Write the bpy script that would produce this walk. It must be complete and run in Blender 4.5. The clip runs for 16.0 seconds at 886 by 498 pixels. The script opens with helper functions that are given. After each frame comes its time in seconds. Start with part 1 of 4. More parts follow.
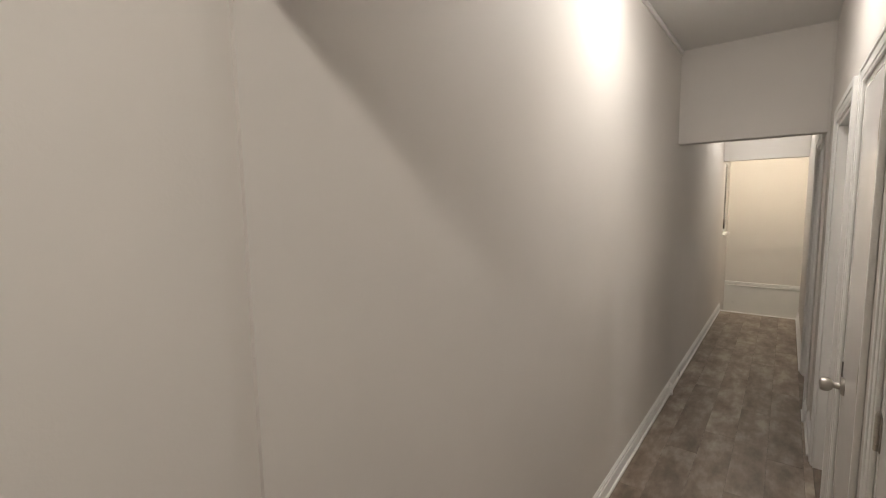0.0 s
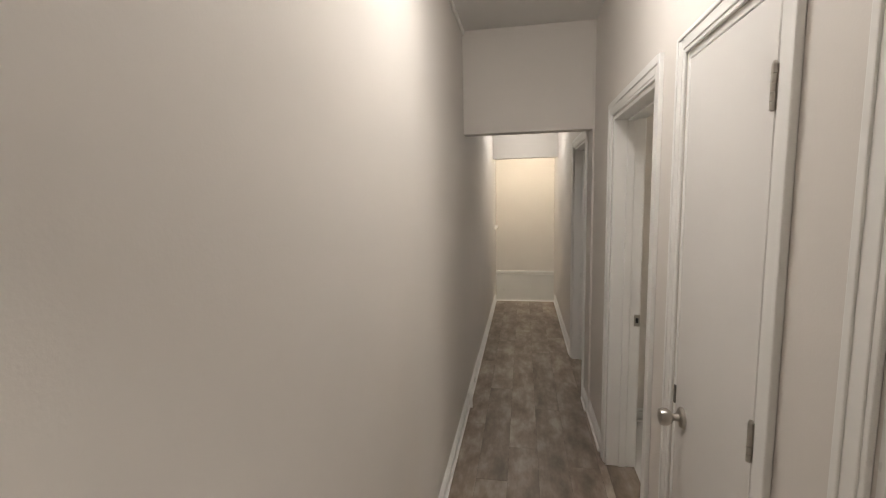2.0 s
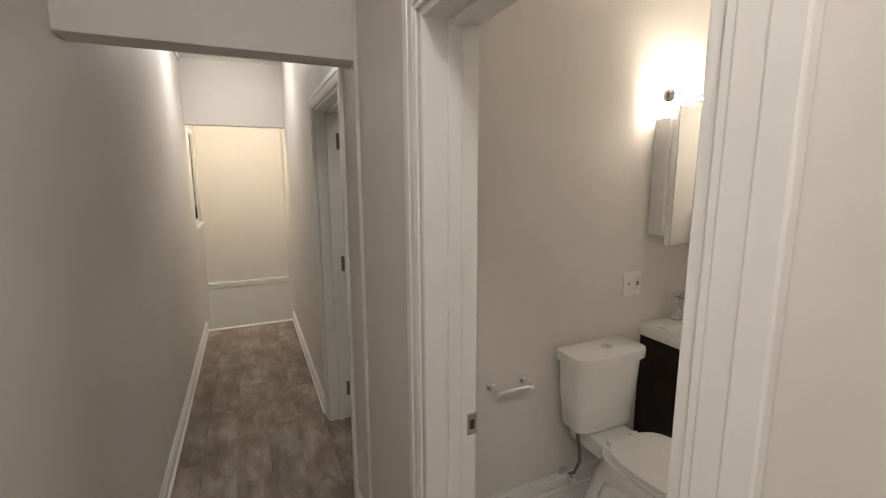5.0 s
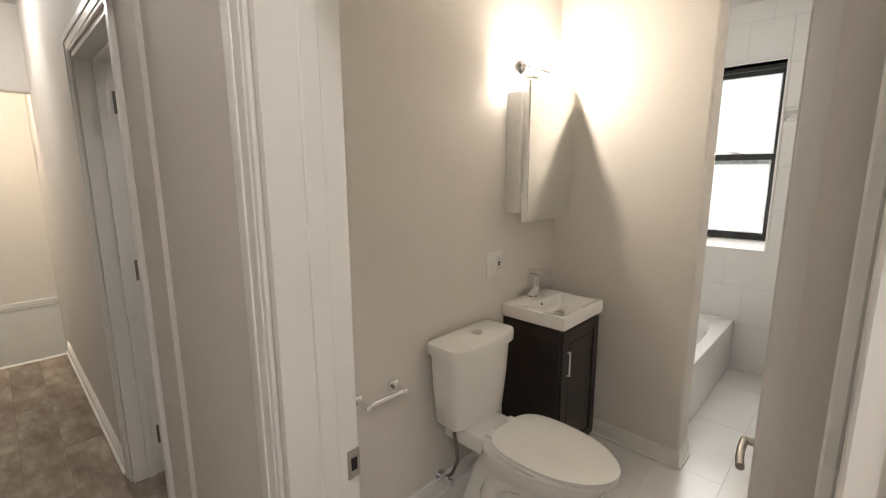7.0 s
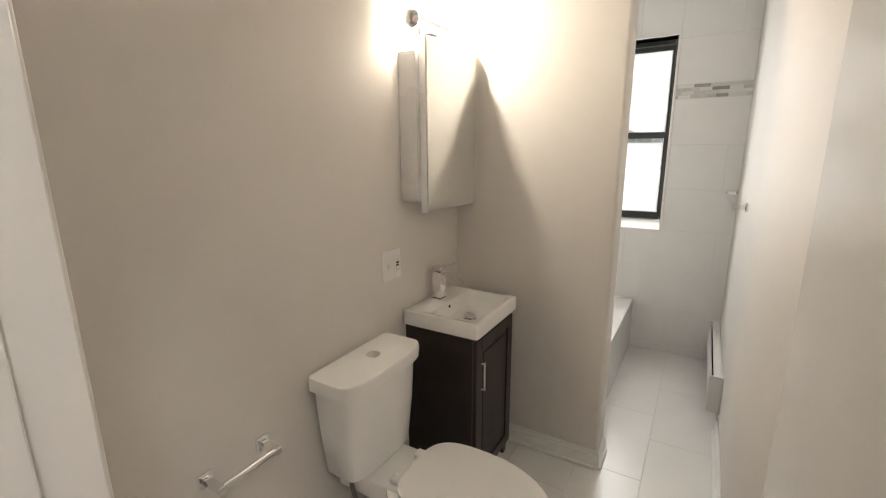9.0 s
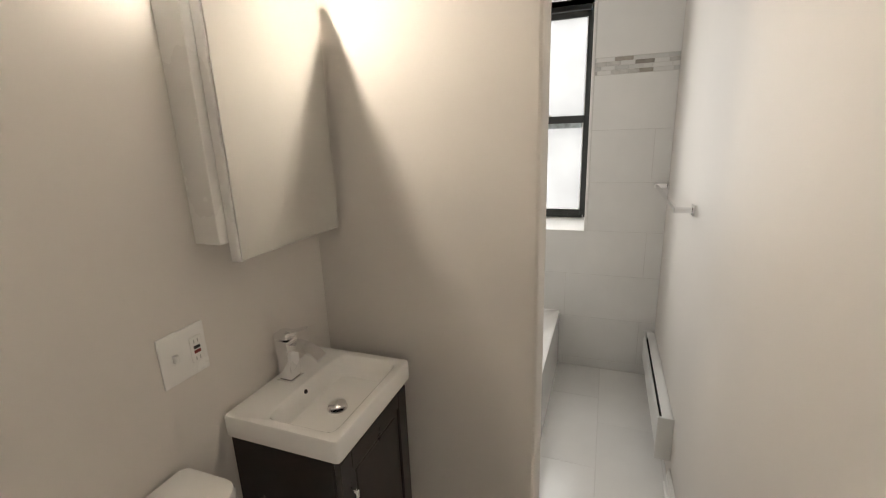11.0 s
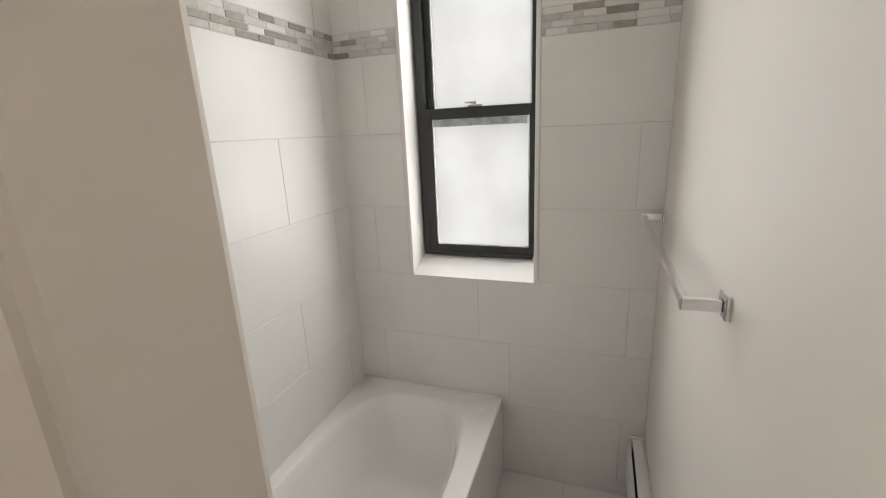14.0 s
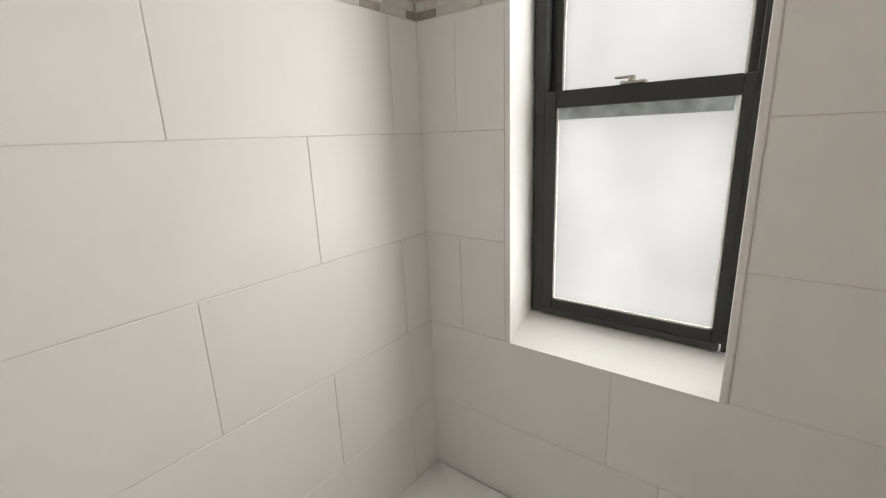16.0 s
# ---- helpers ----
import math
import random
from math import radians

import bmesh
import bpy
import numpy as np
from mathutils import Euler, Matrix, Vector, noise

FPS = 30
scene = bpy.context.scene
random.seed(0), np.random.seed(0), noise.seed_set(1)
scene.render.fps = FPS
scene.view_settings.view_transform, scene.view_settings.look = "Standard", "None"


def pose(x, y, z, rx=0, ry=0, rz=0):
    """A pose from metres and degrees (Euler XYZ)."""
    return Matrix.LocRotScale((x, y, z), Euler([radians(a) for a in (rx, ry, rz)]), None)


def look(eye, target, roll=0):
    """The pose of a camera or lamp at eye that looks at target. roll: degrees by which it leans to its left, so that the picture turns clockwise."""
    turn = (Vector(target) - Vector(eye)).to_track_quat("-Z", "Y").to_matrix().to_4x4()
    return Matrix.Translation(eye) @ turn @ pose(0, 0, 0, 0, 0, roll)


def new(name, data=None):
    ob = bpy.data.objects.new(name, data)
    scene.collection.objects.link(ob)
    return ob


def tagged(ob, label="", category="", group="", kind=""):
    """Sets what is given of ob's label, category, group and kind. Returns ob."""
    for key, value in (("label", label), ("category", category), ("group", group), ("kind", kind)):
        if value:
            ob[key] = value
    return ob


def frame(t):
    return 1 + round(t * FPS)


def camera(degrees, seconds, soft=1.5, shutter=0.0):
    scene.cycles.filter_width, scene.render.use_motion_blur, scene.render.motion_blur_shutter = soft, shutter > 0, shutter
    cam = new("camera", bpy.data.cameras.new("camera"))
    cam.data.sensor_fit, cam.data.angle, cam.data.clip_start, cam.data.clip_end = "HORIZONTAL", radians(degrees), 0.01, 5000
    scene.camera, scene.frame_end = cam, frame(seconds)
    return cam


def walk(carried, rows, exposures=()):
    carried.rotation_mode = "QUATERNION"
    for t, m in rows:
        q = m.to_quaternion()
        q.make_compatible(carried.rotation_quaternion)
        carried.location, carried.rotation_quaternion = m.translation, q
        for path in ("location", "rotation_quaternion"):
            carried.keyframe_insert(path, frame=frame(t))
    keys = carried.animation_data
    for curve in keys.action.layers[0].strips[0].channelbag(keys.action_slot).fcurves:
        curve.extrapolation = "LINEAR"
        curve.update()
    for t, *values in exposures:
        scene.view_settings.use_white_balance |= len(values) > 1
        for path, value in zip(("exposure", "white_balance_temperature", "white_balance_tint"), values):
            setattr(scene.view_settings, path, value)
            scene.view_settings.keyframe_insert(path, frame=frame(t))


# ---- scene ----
cam = camera(90.9, 16.0, soft=1.1)
PATH = [
    (0, (-0.122, -2.029, 1.656), (-1.354, -0.468, 1.444), -1.0),
    (0.5, (-0.233, -1.925, 1.644), (-1.185, -0.18, 1.422), -1.0),
    (1, (-0.325, -1.754, 1.638), (-0.99, 0.118, 1.404), -1.0),
    (1.5, (-0.382, -1.541, 1.652), (-0.87, 0.383, 1.412), -1.2),
    (2, (-0.414, -1.276, 1.653), (-0.776, 0.675, 1.408), -1.3),
    (2.5, (-0.437, -0.997, 1.637), (-0.64, 0.977, 1.384), -1.1),
    (3, (-0.411, -0.691, 1.634), (-0.451, 1.291, 1.373), -1.2),
    (3.2, (-0.401, -0.576, 1.655), (-0.376, 1.404, 1.381), -1.0),
    (5.3, (-0.327, 0.281, 1.655), (0.564, 2.042, 1.333), -0.4),
    (5.5, (-0.312, 0.287, 1.646), (0.626, 2.026, 1.339), -0.6),
    (6, (-0.3, 0.41, 1.632), (0.821, 2.034, 1.313), -0.6),
    (6.5, (-0.291, 0.509, 1.589), (1.027, 1.976, 1.259), -0.2),
    (7, (-0.263, 0.571, 1.555), (1.155, 1.937, 1.204), -0.3),
    (7.5, (-0.221, 0.633, 1.539), (1.277, 1.902, 1.159), -0.4),
    (8, (-0.141, 0.695, 1.545), (1.428, 1.867, 1.139), -0.5),
    (8.5, (-0.044, 0.759, 1.549), (1.583, 1.844, 1.127), -0.6),
    (8.7, (0.002, 0.777, 1.551), (1.649, 1.828, 1.121), -0.5),
    (10.8, (0.73, 0.949, 1.603), (2.528, 1.658, 1.09), -2.0),
    (11, (0.806, 0.943, 1.591), (2.614, 1.629, 1.08), -2.1),
    (11.5, (1.034, 0.914, 1.593), (2.853, 1.566, 1.077), -2.3),
    (12, (1.265, 0.911, 1.589), (3.096, 1.524, 1.067), -2.5),
    (12.5, (1.502, 0.871, 1.563), (3.341, 1.471, 1.052), -2.1),
    (13, (1.664, 0.845, 1.569), (3.506, 1.43, 1.055), -2.2),
    (13.5, (1.802, 0.833, 1.574), (3.638, 1.432, 1.051), -2.3),
    (14, (1.954, 0.829, 1.577), (3.77, 1.487, 1.057), -2.6),
    (14.5, (2.106, 0.846, 1.58), (3.902, 1.555, 1.057), -2.6),
    (15, (2.283, 0.882, 1.583), (4.048, 1.664, 1.063), -2.6),
    (15.5, (2.426, 0.925, 1.58), (4.108, 1.877, 1.065), -2.4),
    (16, (2.616, 1.015, 1.567), (4.145, 2.202, 1.064), -2.3),
]
walk(cam, [(t, look(eye, target, roll)) for t, eye, target, roll in PATH],
     exposures=[(0, 0.8), (3, 0.88), (5.5, 0.97), (7, 1.2), (8.7, 1.2), (11, 0.95), (12, 0.9), (13, 0.85), (14.5, 0.66), (16, 0.68)])

# ---------------------------------------------------------------- world and light
world = bpy.data.worlds.new("sky")
scene.world = world
world.use_nodes = True
wn = world.node_tree
sky = wn.nodes.new("ShaderNodeTexSky")
sky.sky_type = 'NISHITA'
sky.sun_disc = False
sky.sun_elevation = radians(35)
sky.sun_rotation = radians(200)
wn.links.new(sky.outputs[0], wn.nodes["Background"].inputs[0])
wn.nodes["Background"].inputs[1].default_value = 0.1

DOME_L = 34.0      # glow of the ceiling domes
TUBE_L = 285.0      # glow of the vanity tube
DAY_W = 10.5       # daylight behind the bathroom window

sun = new("sun", bpy.data.lights.new("sun", 'SUN'))
sun.data.energy = 1.0
sun.data.angle = radians(12)
sun.matrix_world = look((0, 0, 10), (3.0, 5.5, 0))

day = new("window_daylight", bpy.data.lights.new("window_daylight", 'AREA'))
day.data.shape = 'RECTANGLE'
day.data.size, day.data.size_y = 1.25, 0.5
day.data.energy = DAY_W
day.data.color = (1.0, 0.985, 0.95)
day.matrix_world = look((3.888, 1.32, 1.66), (0, 1.32, 1.66), 90)


# ---------------------------------------------------------------- materials
def mat(name, color, rough=0.5, metal=0.0, vary=0.06, scale=3.0, bump=0.0, bump_scale=120.0, coat=0.0, spec=0.5, rand=0.0, island=False):
    m = bpy.data.materials.new(name)
    m.use_nodes = True
    nt = m.node_tree
    N, L = nt.nodes, nt.links
    b = N["Principled BSDF"]
    b.inputs["Roughness"].default_value = rough
    b.inputs["Metallic"].default_value = metal
    b.inputs["Coat Weight"].default_value = coat
    b.inputs["Coat Roughness"].default_value = 0.08
    b.inputs["Specular IOR Level"].default_value = spec
    tc = N.new("ShaderNodeTexCoord")
    n1 = N.new("ShaderNodeTexNoise")
    n1.inputs["Scale"].default_value = scale
    n1.inputs["Detail"].default_value = 5
    L.new(tc.outputs["Object"], n1.inputs["Vector"])
    mr = N.new("ShaderNodeMapRange")
    mr.inputs["From Min"].default_value, mr.inputs["From Max"].default_value = 0.3, 0.7
    mr.inputs["To Min"].default_value, mr.inputs["To Max"].default_value = 1 - vary, 1 + vary
    L.new(n1.outputs["Fac"], mr.inputs["Value"])
    val = mr.outputs["Result"]
    if rand:
        src = N.new("ShaderNodeNewGeometry").outputs["Random Per Island"] if island else N.new("ShaderNodeObjectInfo").outputs["Random"]
        r2 = N.new("ShaderNodeMapRange")
        r2.inputs["To Min"].default_value, r2.inputs["To Max"].default_value = 1 - rand, 1 + rand
        L.new(src, r2.inputs["Value"])
        mu = N.new("ShaderNodeMath")
        mu.operation = 'MULTIPLY'
        L.new(val, mu.inputs[0])
        L.new(r2.outputs["Result"], mu.inputs[1])
        val = mu.outputs[0]
    mx = N.new("ShaderNodeMix")
    mx.data_type = 'RGBA'
    mx.blend_type = 'MULTIPLY'
    mx.inputs["Factor"].default_value = 1.0
    mx.inputs["A"].default_value = (*color, 1)
    L.new(val, mx.inputs["B"])
    L.new(mx.outputs["Result"], b.inputs["Base Color"])
    n2 = N.new("ShaderNodeTexNoise")
    n2.inputs["Scale"].default_value = bump_scale
    n2.inputs["Detail"].default_value = 3
    L.new(tc.outputs["Object"], n2.inputs["Vector"])
    rr = N.new("ShaderNodeMapRange")
    rr.inputs["To Min"].default_value, rr.inputs["To Max"].default_value = max(0.02, rough - 0.06), min(1, rough + 0.06)
    L.new(n1.outputs["Fac"], rr.inputs["Value"])
    L.new(rr.outputs["Result"], b.inputs["Roughness"])
    if bump:
        bp = N.new("ShaderNodeBump")
        bp.inputs["Strength"].default_value = bump
        bp.inputs["Distance"].default_value = 0.002
        L.new(n2.outputs["Fac"], bp.inputs["Height"])
        L.new(bp.outputs["Normal"], b.inputs["Normal"])
    return m


def glow(name, color, strength):
    m = bpy.data.materials.new(name)
    m.use_nodes = True
    b = m.node_tree.nodes["Principled BSDF"]
    b.inputs["Base Color"].default_value = (0.9, 0.9, 0.88, 1)
    b.inputs["Emission Color"].default_value = (*color, 1)
    b.inputs["Emission Strength"].default_value = strength
    return m


def frosted():
    m = bpy.data.materials.new("frosted_glass")
    m.use_nodes = True
    nt = m.node_tree
    N, L = nt.nodes, nt.links
    out = N["Material Output"]
    N.remove(N["Principled BSDF"])
    tr = N.new("ShaderNodeBsdfTranslucent")
    gl = N.new("ShaderNodeBsdfGlossy")
    gl.inputs["Roughness"].default_value = 0.35
    tc = N.new("ShaderNodeTexCoord")
    nz = N.new("ShaderNodeTexNoise")
    nz.inputs["Scale"].default_value = 2.6
    nz.inputs["Detail"].default_value = 3
    L.new(tc.outputs["Object"], nz.inputs["Vector"])
    cr = N.new("ShaderNodeMapRange")
    cr.inputs["From Min"].default_value, cr.inputs["From Max"].default_value = 0.3, 0.7
    cr.inputs["To Min"].default_value, cr.inputs["To Max"].default_value = 0.240, 0.305
    L.new(nz.outputs["Fac"], cr.inputs["Value"])
    L.new(cr.outputs["Result"], tr.inputs["Color"])
    ms = N.new("ShaderNodeMixShader")
    ms.inputs[0].default_value = 0.06
    L.new(tr.outputs[0], ms.inputs[1])
    L.new(gl.outputs[0], ms.inputs[2])
    L.new(ms.outputs[0], out.inputs["Surface"])
    return m


def plank_mat():
    m = bpy.data.materials.new("vinyl_plank")
    m.use_nodes = True
    nt = m.node_tree
    N, L = nt.nodes, nt.links
    b = N["Principled BSDF"]
    tc = N.new("ShaderNodeTexCoord")
    oi = N.new("ShaderNodeObjectInfo")
    off = N.new("ShaderNodeVectorMath")
    off.operation = 'MULTIPLY_ADD'
    off.inputs[1].default_value = (1, 1, 1)
    L.new(tc.outputs["Object"], off.inputs[0])
    cb = N.new("ShaderNodeCombineXYZ")
    mul = N.new("ShaderNodeMath")
    mul.operation = 'MULTIPLY'
    mul.inputs[1].default_value = 37.0
    L.new(oi.outputs["Random"], mul.inputs[0])
    L.new(mul.outputs[0], cb.inputs[0])
    L.new(mul.outputs[0], cb.inputs[1])
    L.new(cb.outputs[0], off.inputs[2])
    st = N.new("ShaderNodeMapping")
    st.inputs["Scale"].default_value = (5.0, 0.9, 1.0)
    L.new(off.outputs[0], st.inputs["Vector"])
    n1 = N.new("ShaderNodeTexNoise")
    n1.inputs["Scale"].default_value = 6.0
    n1.inputs["Detail"].default_value = 8
    n1.inputs["Roughness"].default_value = 0.65
    L.new(st.outputs[0], n1.inputs["Vector"])
    st2 = N.new("ShaderNodeMapping")
    st2.inputs["Scale"].default_value = (3.4, 1.5, 1.0)
    L.new(off.outputs[0], st2.inputs["Vector"])
    n2 = N.new("ShaderNodeTexNoise")
    n2.inputs["Scale"].default_value = 2.2
    n2.inputs["Detail"].default_value = 4
    n2.inputs["Roughness"].default_value = 0.6
    L.new(st2.outputs[0], n2.inputs["Vector"])
    ad = N.new("ShaderNodeMath")
    ad.operation = 'MULTIPLY_ADD'
    ad.inputs[1].default_value = 0.18
    L.new(n1.outputs["Fac"], ad.inputs[0])
    hb = N.new("ShaderNodeMath")
    hb.operation = 'MULTIPLY'
    hb.inputs[1].default_value = 0.82
    L.new(n2.outputs["Fac"], hb.inputs[0])
    L.new(hb.outputs[0], ad.inputs[2])
    rp = N.new("ShaderNodeValToRGB")
    rp.color_ramp.elements[0].position = 0.36
    rp.color_ramp.elements[0].color = (0.150, 0.110, 0.083, 1)
    rp.color_ramp.elements[1].position = 0.66
    rp.color_ramp.elements[1].color = (0.40, 0.345, 0.285, 1)
    e = rp.color_ramp.elements.new(0.5)
    e.color = (0.245, 0.193, 0.152, 1)
    L.new(ad.outputs[0], rp.inputs["Fac"])
    sh = N.new("ShaderNodeMapRange")
    sh.inputs["To Min"].default_value, sh.inputs["To Max"].default_value = 0.86, 1.12
    L.new(oi.outputs["Random"], sh.inputs["Value"])
    mx = N.new("ShaderNodeMix")
    mx.data_type = 'RGBA'
    mx.blend_type = 'MULTIPLY'
    mx.inputs["Factor"].default_value = 1
    L.new(rp.outputs["Color"], mx.inputs["A"])
    L.new(sh.outputs["Result"], mx.inputs["B"])
    L.new(mx.outputs["Result"], b.inputs["Base Color"])
    b.inputs["Roughness"].default_value = 0.42
    bp = N.new("ShaderNodeBump")
    bp.inputs["Strength"].default_value = 0.25
    bp.inputs["Distance"].default_value = 0.001
    L.new(n1.outputs["Fac"], bp.inputs["Height"])
    L.new(bp.outputs["Normal"], b.inputs["Normal"])
    return m


PAINT = mat("greige_wall_paint", (0.750, 0.712, 0.670), 0.6, spec=0.3, vary=0.025, scale=1.5, bump=0.12, bump_scale=160)
CEIL = mat("white_ceiling_paint", (0.80, 0.785, 0.76), 0.8, vary=0.02, scale=2, bump=0.1)
TRIM = mat("white_trim_enamel", (0.86, 0.85, 0.825), 0.3, vary=0.02, scale=4, bump=0.08, bump_scale=60)
DOORP = mat("white_door_enamel", (0.83, 0.81, 0.785), 0.2, vary=0.02, scale=2, bump=0.05, bump_scale=40)
TILE = mat("white_porcelain_tile", (0.84, 0.83, 0.81), 0.3, vary=0.02, scale=5, bump=0.06, bump_scale=30, rand=0.015)
FTILE = mat("white_floor_tile", (0.83, 0.82, 0.80), 0.25, vary=0.03, scale=4, bump=0.05, bump_scale=40, rand=0.025)
GROUT = mat("pale_grout", (0.70, 0.68, 0.655), 0.85, vary=0.05, scale=30)
MOS = [mat("mosaic_white", (0.80, 0.79, 0.77), 0.12, rand=0.06), mat("mosaic_pale_grey", (0.56, 0.545, 0.52), 0.3, vary=0.1, scale=40, rand=0.1),
       mat("mosaic_taupe", (0.34, 0.31, 0.275), 0.35, vary=0.12, scale=40, rand=0.15), mat("mosaic_glass", (0.68, 0.68, 0.66), 0.05, coat=0.6, rand=0.08)]
CERAM = mat("white_ceramic", (0.90, 0.89, 0.87), 0.08, vary=0.01, coat=0.4)
ACRYL = mat("white_tub_enamel", (0.89, 0.885, 0.87), 0.12, vary=0.01, coat=0.3)
PLAST = mat("white_plastic", (0.88, 0.87, 0.85), 0.28, vary=0.01)
ESPR = mat("espresso_wood", (0.022, 0.014, 0.011), 0.3, vary=0.3, scale=14, bump=0.05, bump_scale=50)
CHROME = mat("polished_chrome", (0.86, 0.86, 0.87), 0.06, metal=1.0, vary=0.02)
# darker and duller than NICKEL, so the small plates stand out
DARKNI = mat("dark_nickel", (0.22, 0.205, 0.185), 0.45, metal=0.8, vary=0.1, scale=20)
NICKEL = mat("brushed_nickel", (0.52, 0.49, 0.45), 0.32, metal=1.0, vary=0.06, scale=20)
# near-black: painted shade of holes, also the black button and heater fins
DARKST = mat("hole_shade_black_parts", (0.02, 0.02, 0.02), 0.7)
BLACKAL = mat("black_window_metal", (0.028, 0.03, 0.029), 0.42, vary=0.15, scale=12, bump=0.05)
BLIND = mat("pale_blind_slat", (0.75, 0.73, 0.68), 0.4)
NIGHT = mat("dark_pane_sheet", (0.012, 0.012, 0.013), 0.9, spec=0.0)
MIRROR = mat("mirror_silver", (0.88, 0.89, 0.88), 0.015, metal=1.0, vary=0.0)
HOSE = mat("braided_steel_hose", (0.22, 0.21, 0.20), 0.4, metal=0.8, vary=0.25, scale=160)
STRIP = mat("blue_grey_strip", (0.42, 0.47, 0.48), 0.5, vary=0.3, scale=25)
REDP = mat("red_button", (0.22, 0.035, 0.025), 0.4)
SLOTGREY = mat("slot_shade_grey", (0.5, 0.49, 0.48), 0.6)
HEATM = mat("white_heater_enamel", (0.78, 0.775, 0.755), 0.35, vary=0.02)
SEAM = mat("dark_plank_seam", (0.12, 0.096, 0.078), 0.8)
PLANK = plank_mat()
FROST = frosted()
CLEAR = bpy.data.materials.new("clear_glass")
CLEAR.use_nodes = True
CLEAR.node_tree.nodes["Principled BSDF"].inputs["Transmission Weight"].default_value = 1.0
CLEAR.node_tree.nodes["Principled BSDF"].inputs["Roughness"].default_value = 0.02
CLEAR.node_tree.nodes["Principled BSDF"].inputs["IOR"].default_value = 1.1
DOMEG = glow("lit_dome_glass", (1.0, 0.95, 0.90), DOME_L * 0.72)
DOMEW = glow("lit_dome_glass_warm", (1.0, 0.89, 0.72), DOME_L * 1.15)
DOMEF = glow("lit_dome_glass_far", (1.0, 0.96, 0.91), DOME_L * 0.44)
DOMES = glow("lit_dome_glass_side", (1.0, 0.95, 0.90), DOME_L * 0.35)
DOMER = glow("lit_dome_glass_front", (1.0, 0.93, 0.84), DOME_L * 1.12)
TUBEG = glow("lit_tube_glass", (1.0, 0.88, 0.73), TUBE_L)


# ---------------------------------------------------------------- mesh helpers
def box(bm, x0, x1, y0, y1, z0, z1, bev=0.0, seg=2):
    r = bmesh.ops.create_cube(bm, size=1.0)
    vs = r["verts"]
    for v in vs:
        v.co = Vector((x0 + (v.co.x + 0.5) * (x1 - x0), y0 + (v.co.y + 0.5) * (y1 - y0), z0 + (v.co.z + 0.5) * (z1 - z0)))
    if bev:
        es = {e for v in vs for e in v.link_edges}
        bmesh.ops.bevel(bm, geom=list(es), offset=bev, segments=seg, profile=0.5, affect='EDGES')
    return bm


def cyl(bm, a, b, r, r2=None, seg=24):
    a, b = Vector(a), Vector(b)
    d = b - a
    m = Matrix.Translation((a + b) / 2) @ d.to_track_quat('Z', 'Y').to_matrix().to_4x4()
    bmesh.ops.create_cone(bm, cap_ends=True, segments=seg, radius1=r, radius2=r if r2 is None else r2, depth=d.length, matrix=m)
    return bm


def lathe(bm, profile, m=Matrix(), seg=40):
    rings = []
    for r, z in profile:
        if r < 1e-6:
            rings.append([bm.verts.new(m @ Vector((0, 0, z)))])
        else:
            rings.append([bm.verts.new(m @ Vector((r * math.cos(2 * math.pi * i / seg), r * math.sin(2 * math.pi * i / seg), z))) for i in range(seg)])
    for a, b in zip(rings, rings[1:]):
        for i in range(seg):
            j = (i + 1) % seg
            if len(a) == 1 and len(b) > 1:
                bm.faces.new((a[0], b[i], b[j]))
            elif len(b) == 1 and len(a) > 1:
                bm.faces.new((a[i], a[j], b[0]))
            elif len(a) > 1:
                bm.faces.new((a[i], a[j], b[j], b[i]))
    bmesh.ops.recalc_face_normals(bm, faces=bm.faces)
    return bm


def loft(bm, sections, cap=True):
    """Sections: closed rings of equally many points, bottom to top."""
    rings = [[bm.verts.new(p) for p in s] for s in sections]
    n = len(rings[0])
    for a, b in zip(rings, rings[1:]):
        for i in range(n):
            bm.faces.new((a[i], a[(i + 1) % n], b[(i + 1) % n], b[i]))
    if cap:
        bm.faces.new(list(reversed(rings[0])))
        bm.faces.new(rings[-1])
    bmesh.ops.recalc_face_normals(bm, faces=bm.faces)
    return bm


def tube(bm, pts, r, seg=12):
    pts = [Vector(p) for p in pts]
    secs = []
    up = Vector((0.3, 0.2, 1)).normalized()
    for i, p in enumerate(pts):
        d = (pts[min(i + 1, len(pts) - 1)] - pts[max(i - 1, 0)]).normalized()
        s = d.cross(up)
        s = s.normalized() if s.length > 1e-4 else Vector((1, 0, 0))
        t = s.cross(d)
        secs.append([p + r * (math.cos(2 * math.pi * k / seg) * s + math.sin(2 * math.pi * k / seg) * t) for k in range(seg)])
    return loft(bm, secs)


def mesh_ob(name, bm, material, smooth=False):
    me = bpy.data.meshes.new(name)
    bm.to_mesh(me)
    bm.free()
    me.materials.append(material)
    if smooth:
        for p in me.polygons:
            p.use_smooth = True
        me.set_sharp_from_angle(angle=radians(38))
    return new(name, me)


def part(name, bm, material, parent, label="", smooth=False):
    ob = mesh_ob(name, bm, material, smooth)
    ob.parent = parent
    ob.matrix_parent_inverse = parent.matrix_world.inverted()
    if label:
        tagged(ob, label)
    return ob


def thing(name, at, label, category, group="", kind=""):
    e = new(name)
    e.empty_display_size = 0.1
    e.location = at
    e.matrix_world = Matrix.Translation(at)
    return tagged(e, label, category, group, kind)


def solid(name, boxes, material, label, category, bev=0.0):
    bm = bmesh.new()
    for b in boxes:
        box(bm, *b, bev=bev)
    return tagged(mesh_ob(name, bm, material), label, category, kind="structure")


